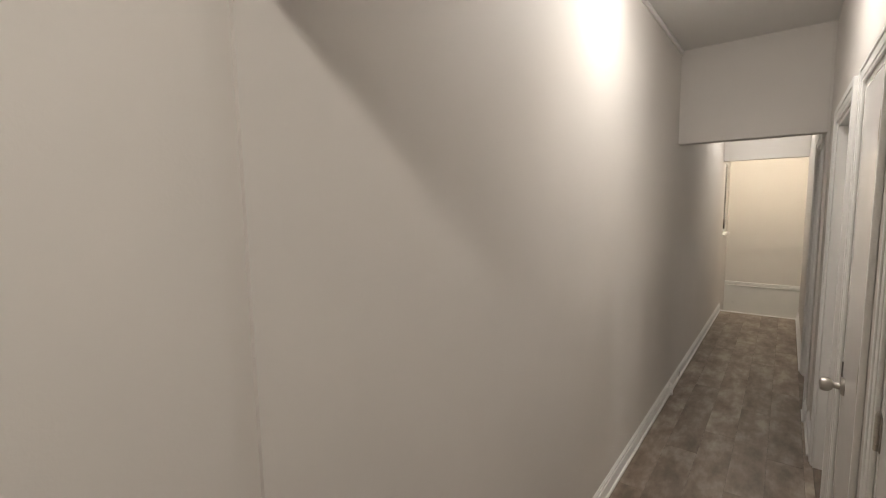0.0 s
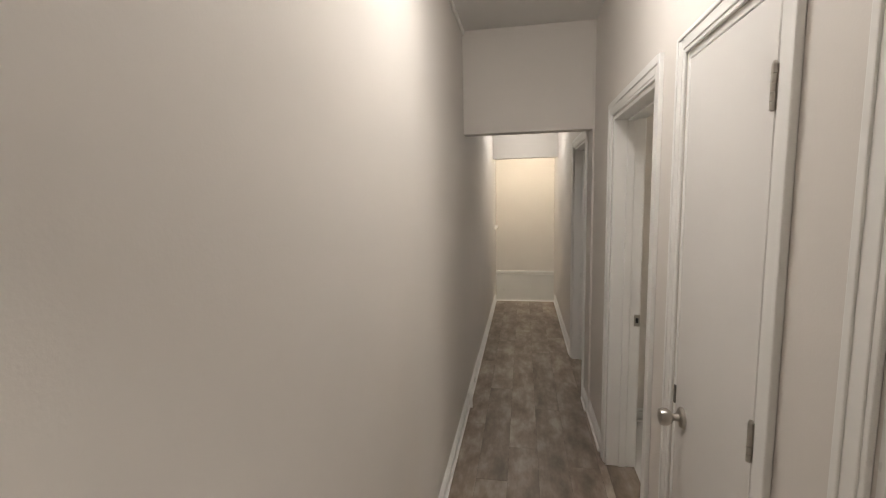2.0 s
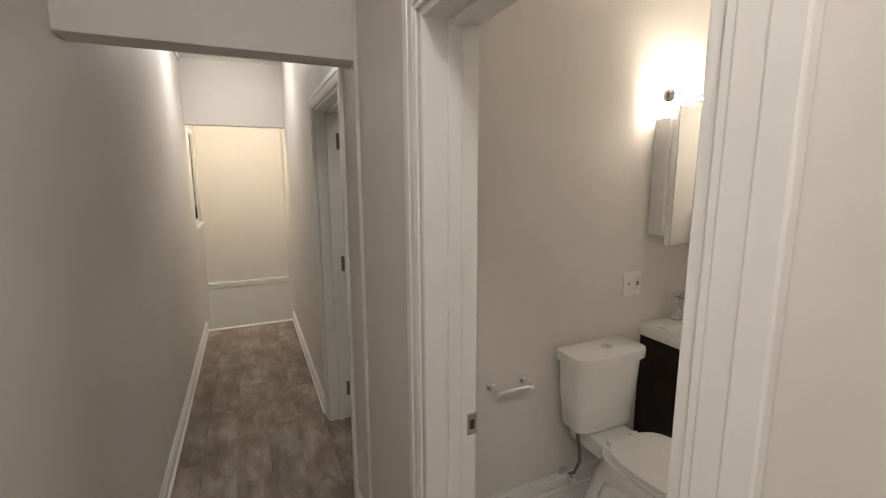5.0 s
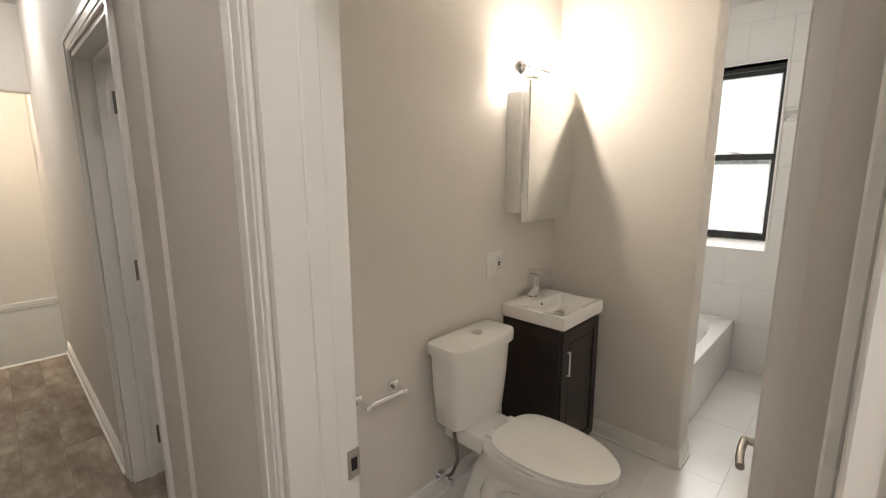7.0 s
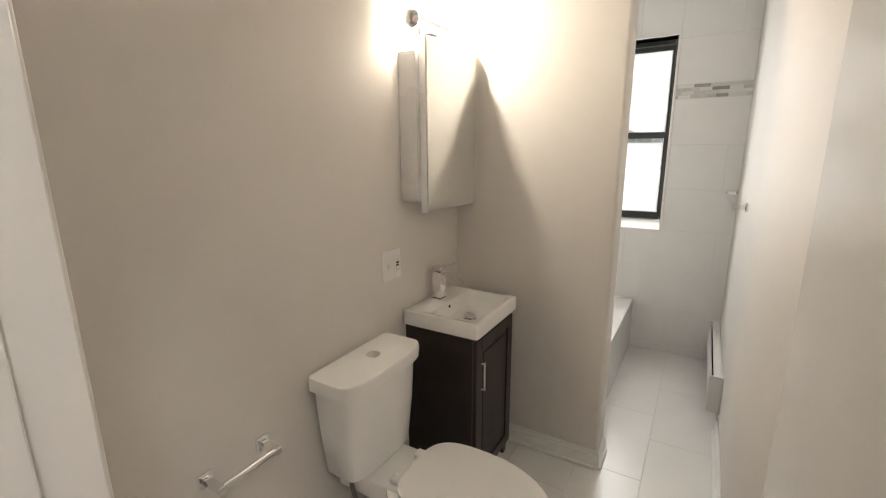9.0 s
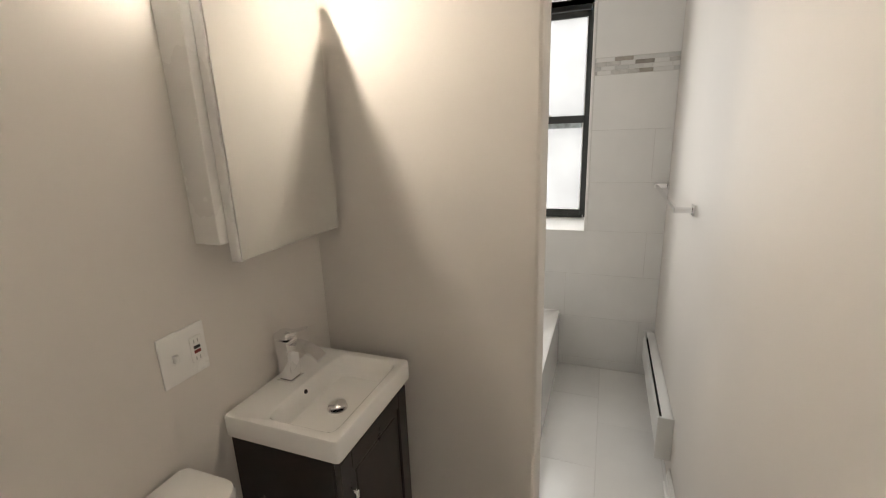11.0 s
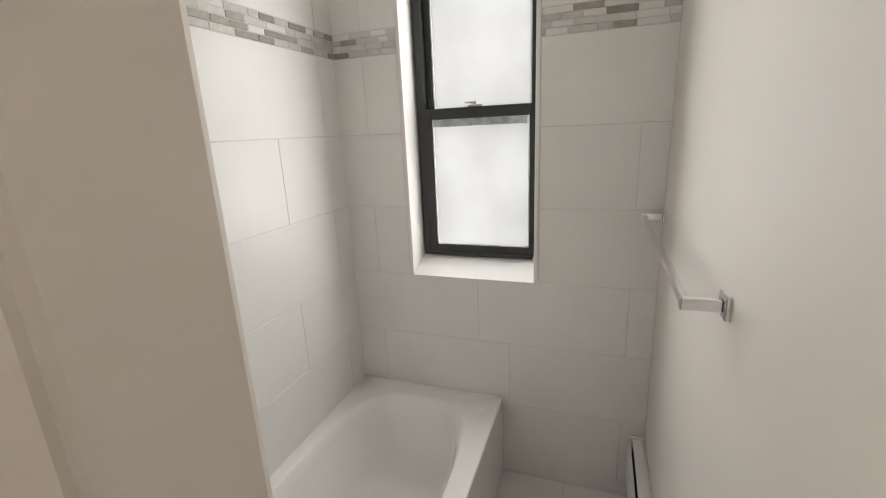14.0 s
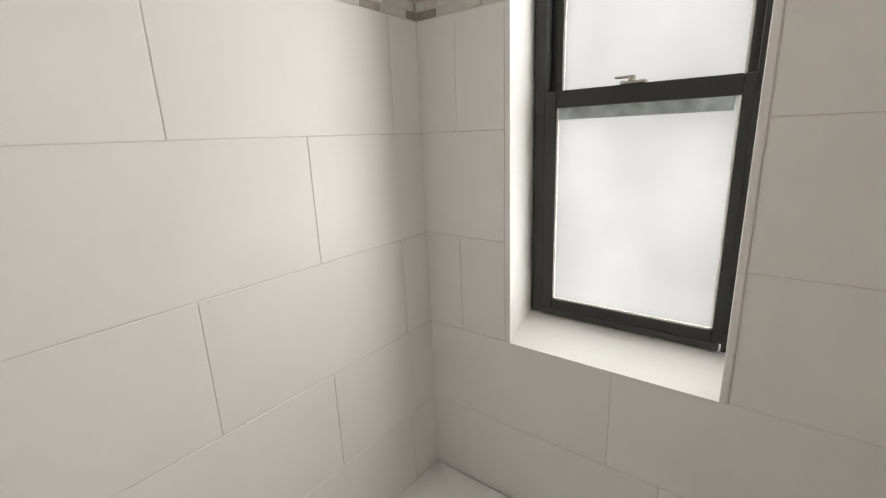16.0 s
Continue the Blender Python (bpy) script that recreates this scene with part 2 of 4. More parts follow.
# ---------------------------------------------------------------- setting
CL, CF, CB = 2.82, 2.77, 2.72           # ceilings: hall, far hall, bathroom
XL, XR = -0.847, 0.08                    # hall wall faces
FL, FR = -0.847, 0.066                   # far hall wall faces
N0, S0, W0 = 1.905, 0.60, 3.675         # bathroom faces
HL = 2.003                              # header between the halls
SE = 2.235                              # stub wall's east face
WINY, WINZ = (1.052, 1.605), (0.955, 2.306)

# left walls
solid("wall_hall_west", [(XL - 0.13, XL, -1.52, HL, 0, CL)], PAINT, "smooth greige painted hallway wall", "wall")
SL, SR = FL - 0.055, FR + 0.06          # stairwell faces
SWY, SWZ = (5.82, 6.45), (1.10, 2.20)
solid("wall_far_west", [(FL - 0.16, FL, HL, HL + 0.13, 0, CL), (FL - 0.16, FL, HL + 0.13, 5.465, -1.5, CF), (SL - 0.16, SL, 5.465, SWY[0], -1.5, CF), (SL - 0.16, SL, SWY[1], 7.4, -1.5, CF), (SL - 0.16, SL, SWY[0], SWY[1], -1.5, SWZ[0]),
                        (SL - 0.16, SL, SWY[0], SWY[1], SWZ[1], CF)], PAINT, "greige painted wall of the far hallway", "wall")
# header and ceilings
solid("wall_header", [(FL, FR, HL, HL + 0.13, 2.092, CL)], PAINT, "greige painted drop header across the hallway", "wall", 0.003)
solid("wall_header_far", [(FL, FR, 5.20, 5.32, 2.155, CF)], PAINT, "greige painted drop header before the stairwell", "wall", 0.003)
solid("ceiling_hall", [(XL - 0.13, 0.22, -1.95, HL + 0.13, CL, CL + 0.1)], CEIL, "white painted hallway ceiling", "ceiling")
solid("ceiling_far", [(FL - 0.16, 0.22, HL + 0.13, 7.5, CF, CF + 0.1)], CEIL, "white painted far hallway ceiling", "ceiling")
solid("ceiling_bathroom", [(0.22, 3.9, 0.47, 2.04, CB, CB + 0.1)], CEIL, "white painted bathroom ceiling", "ceiling")
# right wall of the hall, with door openings
D2, D1, DB, DF = (-1.37, -0.602), (-0.291, 0.222), (0.545, 1.345), (2.30, 3.09)
DZ = 2.06
solid("wall_hall_east", [(XR, 0.245, -1.52, D2[0], 0, CL), (XR, 0.245, D2[1], D1[0], 0, CL), (XR, 0.245, D1[1], DB[0], 0, CL), (XR, 0.245, DB[1], HL, 0, CL),
                         (XR, 0.245, D2[0], D2[1], DZ, CL), (XR, 0.245, D1[0], D1[1], DZ, CL), (XR, 0.245, DB[0], DB[1], DZ, CL)],
      PAINT, "greige painted hallway wall with doorways", "wall")
solid("wall_far_east", [(FR, 0.30, HL, HL + 0.13, 0, CL), (FR, 0.30, HL + 0.13, DF[0], 0, CF), (FR, 0.30, DF[1], 5.465, -1.5, CF), (SR, 0.30, 5.465, 7.4, -1.5, CF), (FR, 0.30, DF[0], DF[1], DZ, CF)], PAINT,
      "greige painted far hallway wall with a doorway", "wall")
# closets and side room behind the doors, kept closed
solid("wall_closet_back", [(0.25, 0.34, -1.6, 0.45, 0, CL)], PAINT, "plain closet back wall", "wall")
solid("wall_side_room", [(0.22, 3.2, 2.06, 2.16, 0, CF), (0.22, 3.2, 5.2, 5.3, 0, CF), (3.2, 3.3, 2.06, 5.3, 0, CF)], PAINT, "plain side room walls", "wall")
solid("ceiling_side_room", [(0.22, 3.3, 2.06, 5.3, CF, CF + 0.1)], CEIL, "plain side room ceiling", "ceiling")
# bathroom walls
solid("wall_bath_north", [(0.22, SE, N0, N0 + 0.13, 0, CB), (SE, W0 + 0.2, N0 + 0.012, N0 + 0.14, 0, CB)], PAINT, "greige painted bathroom wall behind the toilet", "wall")
solid("wall_bath_south", [(0.22, 3.9, S0 - 0.13, S0, 0, CB)], PAINT, "greige painted bathroom wall with towel bar", "wall")
solid("wall_stub", [(2.082, SE, 1.12, N0 + 0.03, 0, CB + 0.02)], PAINT, "greige painted stub wall between vanity and tub", "wall", 0.012)
WB = W0 + 0.0015
wall_w = solid("wall_window", [(WB, W0 + 0.26, S0, WINY[0], 0, CB), (WB, W0 + 0.26, WINY[1], N0 + 0.012, 0, CB),
                               (WB, W0 + 0.26, WINY[0], WINY[1], 0, WINZ[0]), (WB, W0 + 0.26, WINY[0], WINY[1], WINZ[1], CB)],
               GROUT, "tiled bathroom window wall with pale grout", "wall")
wall_t = solid("wall_tub_tile", [(SE, WB, N0 - 0.0025, N0 + 0.012, 0.3, CB)], GROUT, "tiled tub wall with pale grout", "wall")
# window reveal lining
solid("trim_window_reveal", [(W0 - 0.004, W0 + 0.16, WINY[1] - 0.01, WINY[1] + 0.006, WINZ[0], WINZ[1]), (W0 - 0.004, W0 + 0.16, WINY[0] - 0.006, WINY[0] + 0.01, WINZ[0], WINZ[1]),
                             (W0 - 0.004, W0 + 0.16, WINY[0] - 0.006, WINY[1] + 0.006, WINZ[1], WINZ[1] + 0.01)],
      TILE, "white tiled window reveal with a sloping sill", "trim", 0.002)
bm = bmesh.new()
loft(bm, [[(W0 - 0.004, y, WINZ[0] - 0.008), (W0 + 0.16, y, WINZ[0] - 0.008), (W0 + 0.16, y, 1.028), (W0 - 0.004, y, WINZ[0] + 0.004)] for y in (WINY[0] + 0.0105, WINY[1] - 0.0105)])
tagged(mesh_ob("trim_window_sill", bm, TILE), "white sloping tiled window sill", "trim", kind="structure")
# entry opening behind the start
solid("wall_entry", [(-2.2, XL - 0.012, -3.6, -1.65, 0, CL), (-2.2, XL, -1.65, -1.52, 0, CL), (XR, 2.2, -1.65, -1.52, 0, CL), (XL, XR, -1.65, -1.52, 2.07, CL)], PAINT, "greige painted wall with the opening to the front room", "wall")
solid("wall_front_room", [(-2.3, -2.2, -5.3, -1.52, 0, CL), (2.2, 2.3, -5.3, -1.52, 0, CL), (-2.3, 2.3, -5.4, -5.3, 0, CL)], PAINT, "greige painted front room walls", "wall")
solid("ceiling_front_room", [(-2.3, 2.3, -5.4, -1.95, CL, CL + 0.1), (-2.3, XL - 0.13, -1.95, -1.52, CL, CL + 0.1), (0.22, 2.3, -1.95, -1.52, CL, CL + 0.1)], CEIL, "white front room ceiling", "ceiling")
# stairwell at the far end
solid("wall_stair_end", [(FL - 0.16, 0.22, 6.72, 6.87, -1.5, CF)], PAINT, "greige painted stairwell end wall", "wall")

# floors
floor_hall = solid("floor_hall", [(XL - 0.13, 0.22, -1.95, 5.42, -0.12, -0.0015)], SEAM, "grey-brown wood-look vinyl plank hallway floor", "floor")
solid("floor_front_room", [(-2.3, 2.3, -5.4, -1.95, -0.12, 0), (-2.3, XL - 0.13, -1.95, -1.52, -0.12, 0), (0.22, 2.3, -1.95, -1.52, -0.12, 0)], PLANK, "grey-brown wood-look floor of the front room", "floor")
solid("floor_side_room", [(0.22, 3.3, 2.06, 5.3, -0.12, 0)], PLANK, "grey-brown wood-look floor of the side room", "floor")
floor_bath = solid("floor_bathroom", [(0.22, 3.9, 0.47, 2.04, -0.12, -0.0013)], GROUT, "white porcelain tiled bathroom floor", "floor")
solid("floor_stair_landing", [(FL - 0.16, 0.22, 5.42, 7.35, -1.6, -1.5)], PLANK, "lower stair landing", "floor")
solid("trim_stair_nosing", [(FL, FR, 5.42, 5.465, -0.10, 0.006)], TRIM, "white painted nosing at the head of the stairs", "trim", 0.004)


def skirting(name, runs, h=0.105, t=0.016, label="white painted moulded baseboard"):
    """Runs: (axis, wall face, outward sign, from, to)."""
    bm = bmesh.new()
    for ax, f, s, a, b in runs:
        for t0, z0, z1 in ((t, 0, h - 0.028), (t * 0.72, h - 0.028, h - 0.01), (t * 0.4, h - 0.01, h)):
            lo, hi = sorted((f, f + s * t0))
            if ax == "x":
                box(bm, lo, hi, a, b, z0, z1, 0.0025, 1)
            else:
                box(bm, a, b, lo, hi, z0, z1, 0.0025, 1)
        lo, hi = sorted((f, f + s * (t + 0.011)))          # shoe moulding
        if ax == "x":
            box(bm, lo, hi, a, b, 0, 0.018, 0.006, 2)
        else:
            box(bm, a, b, lo, hi, 0, 0.018, 0.006, 2)
    return tagged(mesh_ob(name, bm, TRIM), label, "baseboard", kind="structure")


skirting("baseboard_hall_west", [("x", XL, 1, -1.65, 1.99), ("y", HL - 0.074, 1, XL, XL + 0.043)])
skirting("baseboard_far_west", [("x", FL, 1, HL + 0.0, 5.46)])
skirting("baseboard_hall_east", [("x", XR, -1, DB[1] + 0.115, 1.99), ("x", XR, -1, D2[1] + 0.075, D1[0] - 0.07), ("x", XR, -1, D1[1] + 0.07, DB[0] - 0.085)])
skirting("baseboard_far_east", [("x", FR, -1, DF[1] + 0.09, 5.46), ("x", FR, -1, 1.99, DF[0] - 0.09)])
skirting("baseboard_bath", [("y", N0, -1, 0.22, 1.57), ("x", 2.082, -1, 1.12, N0), ("y", 1.12, -1, 2.070, SE)], 0.10, 0.013)
skirting("baseboard_bath_south", [("y", S0, 1, 0.95, 2.70)], 0.09, 0.013)
bm = bmesh.new()
box(bm, SL, SR, 6.702, 6.72, -1.5, 0.175, 0.002, 1)
box(bm, SL, SR, 6.690, 6.72, 0.175, 0.195, 0.005)
box(bm, SL, SR, 6.694, 6.72, 0.202, 0.25, 0.006)
tagged(mesh_ob("baseboard_stair", bm, TRIM), "tall white moulded baseboard of the stairwell", "baseboard", kind="structure")
bm = bmesh.new()
box(bm, XL, XL + 0.018, -1.52, HL, CL - 0.03, CL, 0.006)
tagged(mesh_ob("trim_ceiling_edge", bm, TRIM), "thin painted trim strip at the ceiling edge", "trim", kind="structure")
bm = bmesh.new()
box(bm, FL, FL + 0.018, HL + 0.13, 5.20, CF - 0.03, CF, 0.006)
tagged(mesh_ob("trim_ceiling_edge_far", bm, TRIM), "thin painted trim strip at the far ceiling edge", "trim", kind="structure")


# ---------------------------------------------------------------- doors
def casing(parent, y0, y1, z1, x, s, w=0.075):
    """Moulded casing round an opening on the wall face x, standing out by s."""
    bm = bmesh.new()
    for k0, t in ((0.006, 0.010), (0.018, 0.013), (0.050, 0.017)):
        lo, hi = sorted((x, x + s * t))
        box(bm, lo, hi, y0 - w - t * 0.2, y0 - k0, 0, z1 + w, 0.0035, 3)
        box(bm, lo, hi, y1 + k0, y1 + w + t * 0.2, 0, z1 + w, 0.0035, 3)
        box(bm, lo, hi, y0 - k0, y1 + k0, z1 + k0, z1 + w + t * 0.2, 0.0035, 3)
    return part("casing", bm, TRIM, parent)


def jamb(parent, y0, y1, z1, x0, x1, stop=None):
    bm = bmesh.new()
    for a, b in ((y0 - 0.002, y0 + 0.016), (y1 - 0.016, y1 + 0.002)):
        box(bm, x0, x1, a, b, 0, z1, 0.002, 1)
    box(bm, x0, x1, y0 + 0.016, y1 - 0.016, z1 - 0.016, z1 + 0.002, 0.002, 1)
    if stop:
        for a, b in ((y0 + 0.016, y0 + 0.027), (y1 - 0.027, y1 - 0.016)):
            box(bm, stop[0], stop[1], a, b, 0, z1 - 0.016, 0.002, 1)
        box(bm, stop[0], stop[1], y0 + 0.027, y1 - 0.027, z1 - 0.027, z1 - 0.016, 0.002, 1)
    return part("jamb", bm, TRIM, parent)


def hinge(parent, m, h=0.09):
    """A butt hinge: barrel along z at the origin, leaves along -y and +y; m places it."""
    bm = bmesh.new()
    for i in range(5):
        cyl(bm, (0, 0, -h / 2 + i * h / 5 + 0.0006), (0, 0, -h / 2 + (i + 1) * h / 5 - 0.0006), 0.006, seg=14)
    lathe(bm, [(0, h / 2 + 0.008), (0.004, h / 2 + 0.006), (0.0055, h / 2), (0, h / 2)], seg=14)
    box(bm, 0.003, 0.006, -0.014, -0.001, -h / 2, h / 2, 0.001, 1)
    box(bm, 0.003, 0.006, 0.001, 0.014, -h / 2, h / 2, 0.001, 1)
    bm.transform(m)
    return part("hinge", bm, NICKEL, parent, "brushed nickel butt hinge", True)


def knob(parent, m):
    """A knob with its rosette; the axis is +z of m."""
    bm = bmesh.new()
    lathe(bm, [(0, 0), (0.033, 0), (0.033, 0.004), (0.028, 0.010), (0.013, 0.013), (0.011, 0.030), (0.020, 0.036), (0.0265, 0.046), (0.0275, 0.058), (0.024, 0.068), (0.010, 0.072), (0, 0.072)], m)
    return part("door_knob", bm, NICKEL, parent, "satin nickel round door knob", True)


TOX = Matrix.Rotation(radians(-90), 4, 'Y')       # local +z to world -x

# closet door, closed
d = thing("door_1", (XR, -0.09, 0), "closed narrow white slab closet door with nickel knob", "door", kind="structure")
casing(d, *D1, DZ, XR, -1, 0.062)
jamb(d, *D1, DZ, XR, 0.22)
leaf = part("leaf", box(bmesh.new(), XR + 0.0, XR + 0.035, D1[0] + 0.019, D1[1] - 0.019, 0.012, DZ - 0.019, 0.002, 1), DOORP, d)
knob(leaf, Matrix.Translation((XR, D1[1] - 0.088, 0.94)) @ TOX)
part("strike_plate", box(bmesh.new(), XR - 0.004, XR + 0.02, D1[1] - 0.0185, D1[1] - 0.008, 0.955, 1.015, 0.001, 1), DARKNI, d, "dark nickel strike lip")
for z in (1.85, 1.10, 0.30):
    hinge(d, Matrix.Translation((XR - 0.006, D1[0] + 0.016, z)))
# near door, closed
d = thing("door_2", (XR, -1.06, 0), "closed white slab door with nickel hinges", "door", kind="structure")
casing(d, *D2, DZ, XR, -1, 0.066)
jamb(d, *D2, DZ, XR, 0.22)
part("leaf", box(bmesh.new(), XR + 0.0, XR + 0.035, D2[0] + 0.019, D2[1] - 0.019, 0.012, DZ - 0.019, 0.002, 1), DOORP, d)
for z in (1.842, 1.092, 0.30):
    hinge(d, Matrix.Translation((XR - 0.006, D2[1] - 0.016, z)))
# bathroom door, open into the bathroom
d = thing("door_3", (0.15, 0.97, 0), "open white slab bathroom door with lever handle", "door", kind="structure")
casing(d, *DB, DZ, XR, -1, 0.08)
casing(d, *DB, DZ, 0.245, 1, 0.07)
jamb(d, *DB, DZ, XR, 0.245, (0.15, 0.19))
bm = bmesh.new()
box(bm, 0.0, 0.695, 0.0, 0.035, 0.012, DZ - 0.022, 0.002, 1)
HINGE = Matrix.Translation((0.25, 0.588, 0)) @ Matrix.Rotation(radians(2.8), 4, 'Z')
bm.transform(HINGE)
leaf = part("leaf", bm, DOORP, d, "glossy white door leaf swung open")
bm = bmesh.new()
TOY = Matrix.Rotation(radians(-90), 4, 'X')
lathe(bm, [(0, 0), (0.032, 0), (0.032, 0.006), (0.027, 0.010), (0.011, 0.012), (0.0095, 0.045), (0.0095, 0.056), (0, 0.056)], HINGE @ Matrix.Translation((0.635, 0.035, 0.94)) @ TOY)
bm2 = [(0.635, 0.086, 0.94), (0.60, 0.088, 0.938), (0.56, 0.086, 0.935), (0.525, 0.081, 0.934)]
tube(bm, [HINGE @ Vector(p) for p in bm2], 0.0085, 14)
part("door_handle", bm, NICKEL, leaf, "brushed nickel lever handle", True)
bm = bmesh.new()
box(bm, 0.214, 0.2465, DB[1] - 0.0185, DB[1] - 0.0155, 0.875, 0.945, 0.001, 1)
part("strike_plate", bm, NICKEL, d, "nickel strike plate")
# dark slab on the plate paints the shade of the latch hole
part("latch_hole_shade", box(bmesh.new(), 0.223, 0.238, DB[1] - 0.020, DB[1] - 0.0182, 0.895, 0.925), DARKST, d)
# far door, swung into the side room
d = thing("door_4", (0.15, 2.67, 0), "doorway with white frame and door swung into the side room", "door", kind="structure")
casing(d, *DF, DZ, FR, -1)
jamb(d, *DF, DZ, FR, 0.30, (0.13, 0.165))
part("leaf", box(bmesh.new(), 0.315, 1.03, DF[1] - 0.012, DF[1] + 0.023, 0.012, DZ - 0.02, 0.002, 1), DOORP, d)
for z in (1.87, 1.09, 0.22):
    bm = bmesh.new()
    box(bm, 0.188, 0.238, DF[1] - 0.0185, DF[1] - 0.0155, z - 0.05, z + 0.05, 0.001, 1)
    part("hinge", bm, DARKNI, d, "brushed nickel butt hinge", True)


# ---------------------------------------------------------------- stairwell window with blind
w = thing("window_1", (SL, 6.13, SWZ[0]), "dark stairwell window with white sill and raised slat blind", "window", kind="structure")
bm = bmesh.new()
for a, b, c, e in ((SWY[0], SWY[0] + 0.02, SWZ[0], SWZ[1]), (SWY[1] - 0.02, SWY[1], SWZ[0], SWZ[1]), (SWY[0] + 0.02, SWY[1] - 0.02, SWZ[0], SWZ[0] + 0.05), (SWY[0] + 0.02, SWY[1] - 0.02, SWZ[1] - 0.05, SWZ[1])):
    box(bm, SL - 0.055, SL - 0.012, a, b, c, e, 0.004)
part("window_frame", bm, TRIM, w)
# opaque matt sheet for the glass; the dark outside is put into its colour
part("dark_sheet", box(bmesh.new(), SL - 0.022, SL - 0.016, SWY[0] + 0.02, SWY[1] - 0.02, SWZ[0] + 0.05, SWZ[1] - 0.05), NIGHT, w)
part("window_sill", box(bmesh.new(), SL - 0.011, SL + 0.05, SWY[0] - 0.05, SWY[1] + 0.05, SWZ[0] - 0.03, SWZ[0], 0.006), TRIM, w)
bl = tagged(new("blind"), "slatted white blind hanging in the stairwell window", "blind")
bl.matrix_world = Matrix.Translation((SL - 0.04, 6.13, SWZ[1]))
bpy.context.view_layer.update()
part("headrail", box(bmesh.new(), SL - 0.011, SL + 0.008, SWY[0] + 0.01, SWY[1] - 0.01, SWZ[1] - 0.04, SWZ[1], 0.003), TRIM, bl)
for i in range(25):
    bm = bmesh.new()
    z = SWZ[1] - 0.06 - i * 0.034
    box(bm, SL - 0.010, SL + 0.003, SWY[0] + 0.015, SWY[1] - 0.015, z - 0.0065, z + 0.0065, 0.002, 1)
    part("slat", bm, BLIND, bl)


# ---------------------------------------------------------------- lamps
def dome_lamp(x, y, z, glass, label):
    t = thing("ceiling_lamp", (x, y, z), label, "ceiling lamp")
    m = Matrix.Translation((x, y, z))
    part("base", lathe(bmesh.new(), [(0, 0), (0.165, 0), (0.168, -0.008), (0.172, -0.040), (0.170, -0.052), (0.160, -0.054), (0, -0.050)], m), NICKEL, t, "brushed nickel lamp pan", True)
    part("shade", lathe(bmesh.new(), [(0.158, -0.048), (0.157, -0.060), (0.145, -0.084), (0.118, -0.106), (0.080, -0.121), (0.035, -0.129), (0, -0.130)], m), glass, t, "lit opal glass dome", True)
    part("finial", lathe(bmesh.new(), [(0.012, -0.129), (0.014, -0.134), (0.010, -0.140), (0.006, -0.148), (0, -0.150)], m, 16), NICKEL, t, "nickel finial", True)
    return t


dome_lamp(-0.37, 0.12, CL, DOMEG, "lit opal glass dome lamp flush on the hallway ceiling")
dome_lamp(-0.41, 4.42, CF, DOMEF, "lit opal glass dome lamp flush on the far hallway ceiling")
dome_lamp(-0.38, 5.42, CF, DOMEW, "warm lit dome lamp on the stairwell ceiling")
# unseen side room lamp, added to brighten the far jamb and leaf
dome_lamp(1.30, 2.62, CF, DOMES, "unseen dome lamp added in the side room to light the far door")
dome_lamp(0.15, -2.53, CL, DOMER, "lit dome lamp on the front room ceiling")

t = thing("vanity_light", (1.80, N0, 2.05), "chrome wall bar with a lit frosted glass tube above the cabinet", "wall lamp")
TY, TZ = 1.805, 2.033
part("backplate", box(bmesh.new(), 1.72, 1.92, N0 - 0.016, N0, TZ - 0.035, TZ + 0.035, 0.006), CHROME, t)
bm = bmesh.new()
box(bm, 1.80, 1.84, TY + 0.03, N0 - 0.016, TZ - 0.012, TZ + 0.012, 0.003)
part("arm", bm, CHROME, t)
bm = bmesh.new()
cyl(bm, (1.575, TY, TZ), (1.90, TY, TZ), 0.004, seg=16)
part("lamp_rod", bm, TUBEG, t, "lit warm white lamp rod", True)
bm = bmesh.new()
lathe(bm, [(0.022, 0), (0.022, 0.325), (0.020, 0.336), (0.012, 0.345), (0, 0.348)], Matrix.Translation((1.548, TY, TZ)) @ Matrix.Rotation(radians(90), 4, "Y"), 28)
part("shade", bm, CLEAR, t, "clear glass tube", True).visible_shadow = False
for x, s in ((1.545, -1),):
    m = Matrix.Translation((x, TY, TZ)) @ Matrix.Rotation(radians(90 * s), 4, 'Y')
    part("end_cap", lathe(bmesh.new(), [(0.024, -0.008), (0.031, -0.006), (0.033, 0.0), (0.031, 0.008), (0.025, 0.013), (0.022, 0.020), (0.011, 0.025), (0, 0.026)], m, 32), CHROME, t, "stepped chrome end cap", True)


# ---------------------------------------------------------------- bathroom window
WZ0 = 1.022
w = thing("window_2", (3.81, 1.33, WZ0), "black metal double-hung window with frosted glass panes", "window", kind="structure")
Y0, Y1 = WINY[0] + 0.011, WINY[1] - 0.016
bm = bmesh.new()
box(bm, 3.80, 3.88, Y0, Y0 + 0.016, WZ0, WINZ[1], 0.002, 1)
box(bm, 3.80, 3.88, Y1 - 0.034, Y1, WZ0, WINZ[1], 0.002, 1)
box(bm, 3.80, 3.88, Y0 + 0.022, Y1 - 0.034, WINZ[1] - 0.03, WINZ[1], 0.002, 1)
box(bm, 3.795, 3.88, Y0 + 0.022, Y1 - 0.034, WZ0, WZ0 + 0.022, 0.003, 1)
part("window_frame", bm, BLACKAL, w)


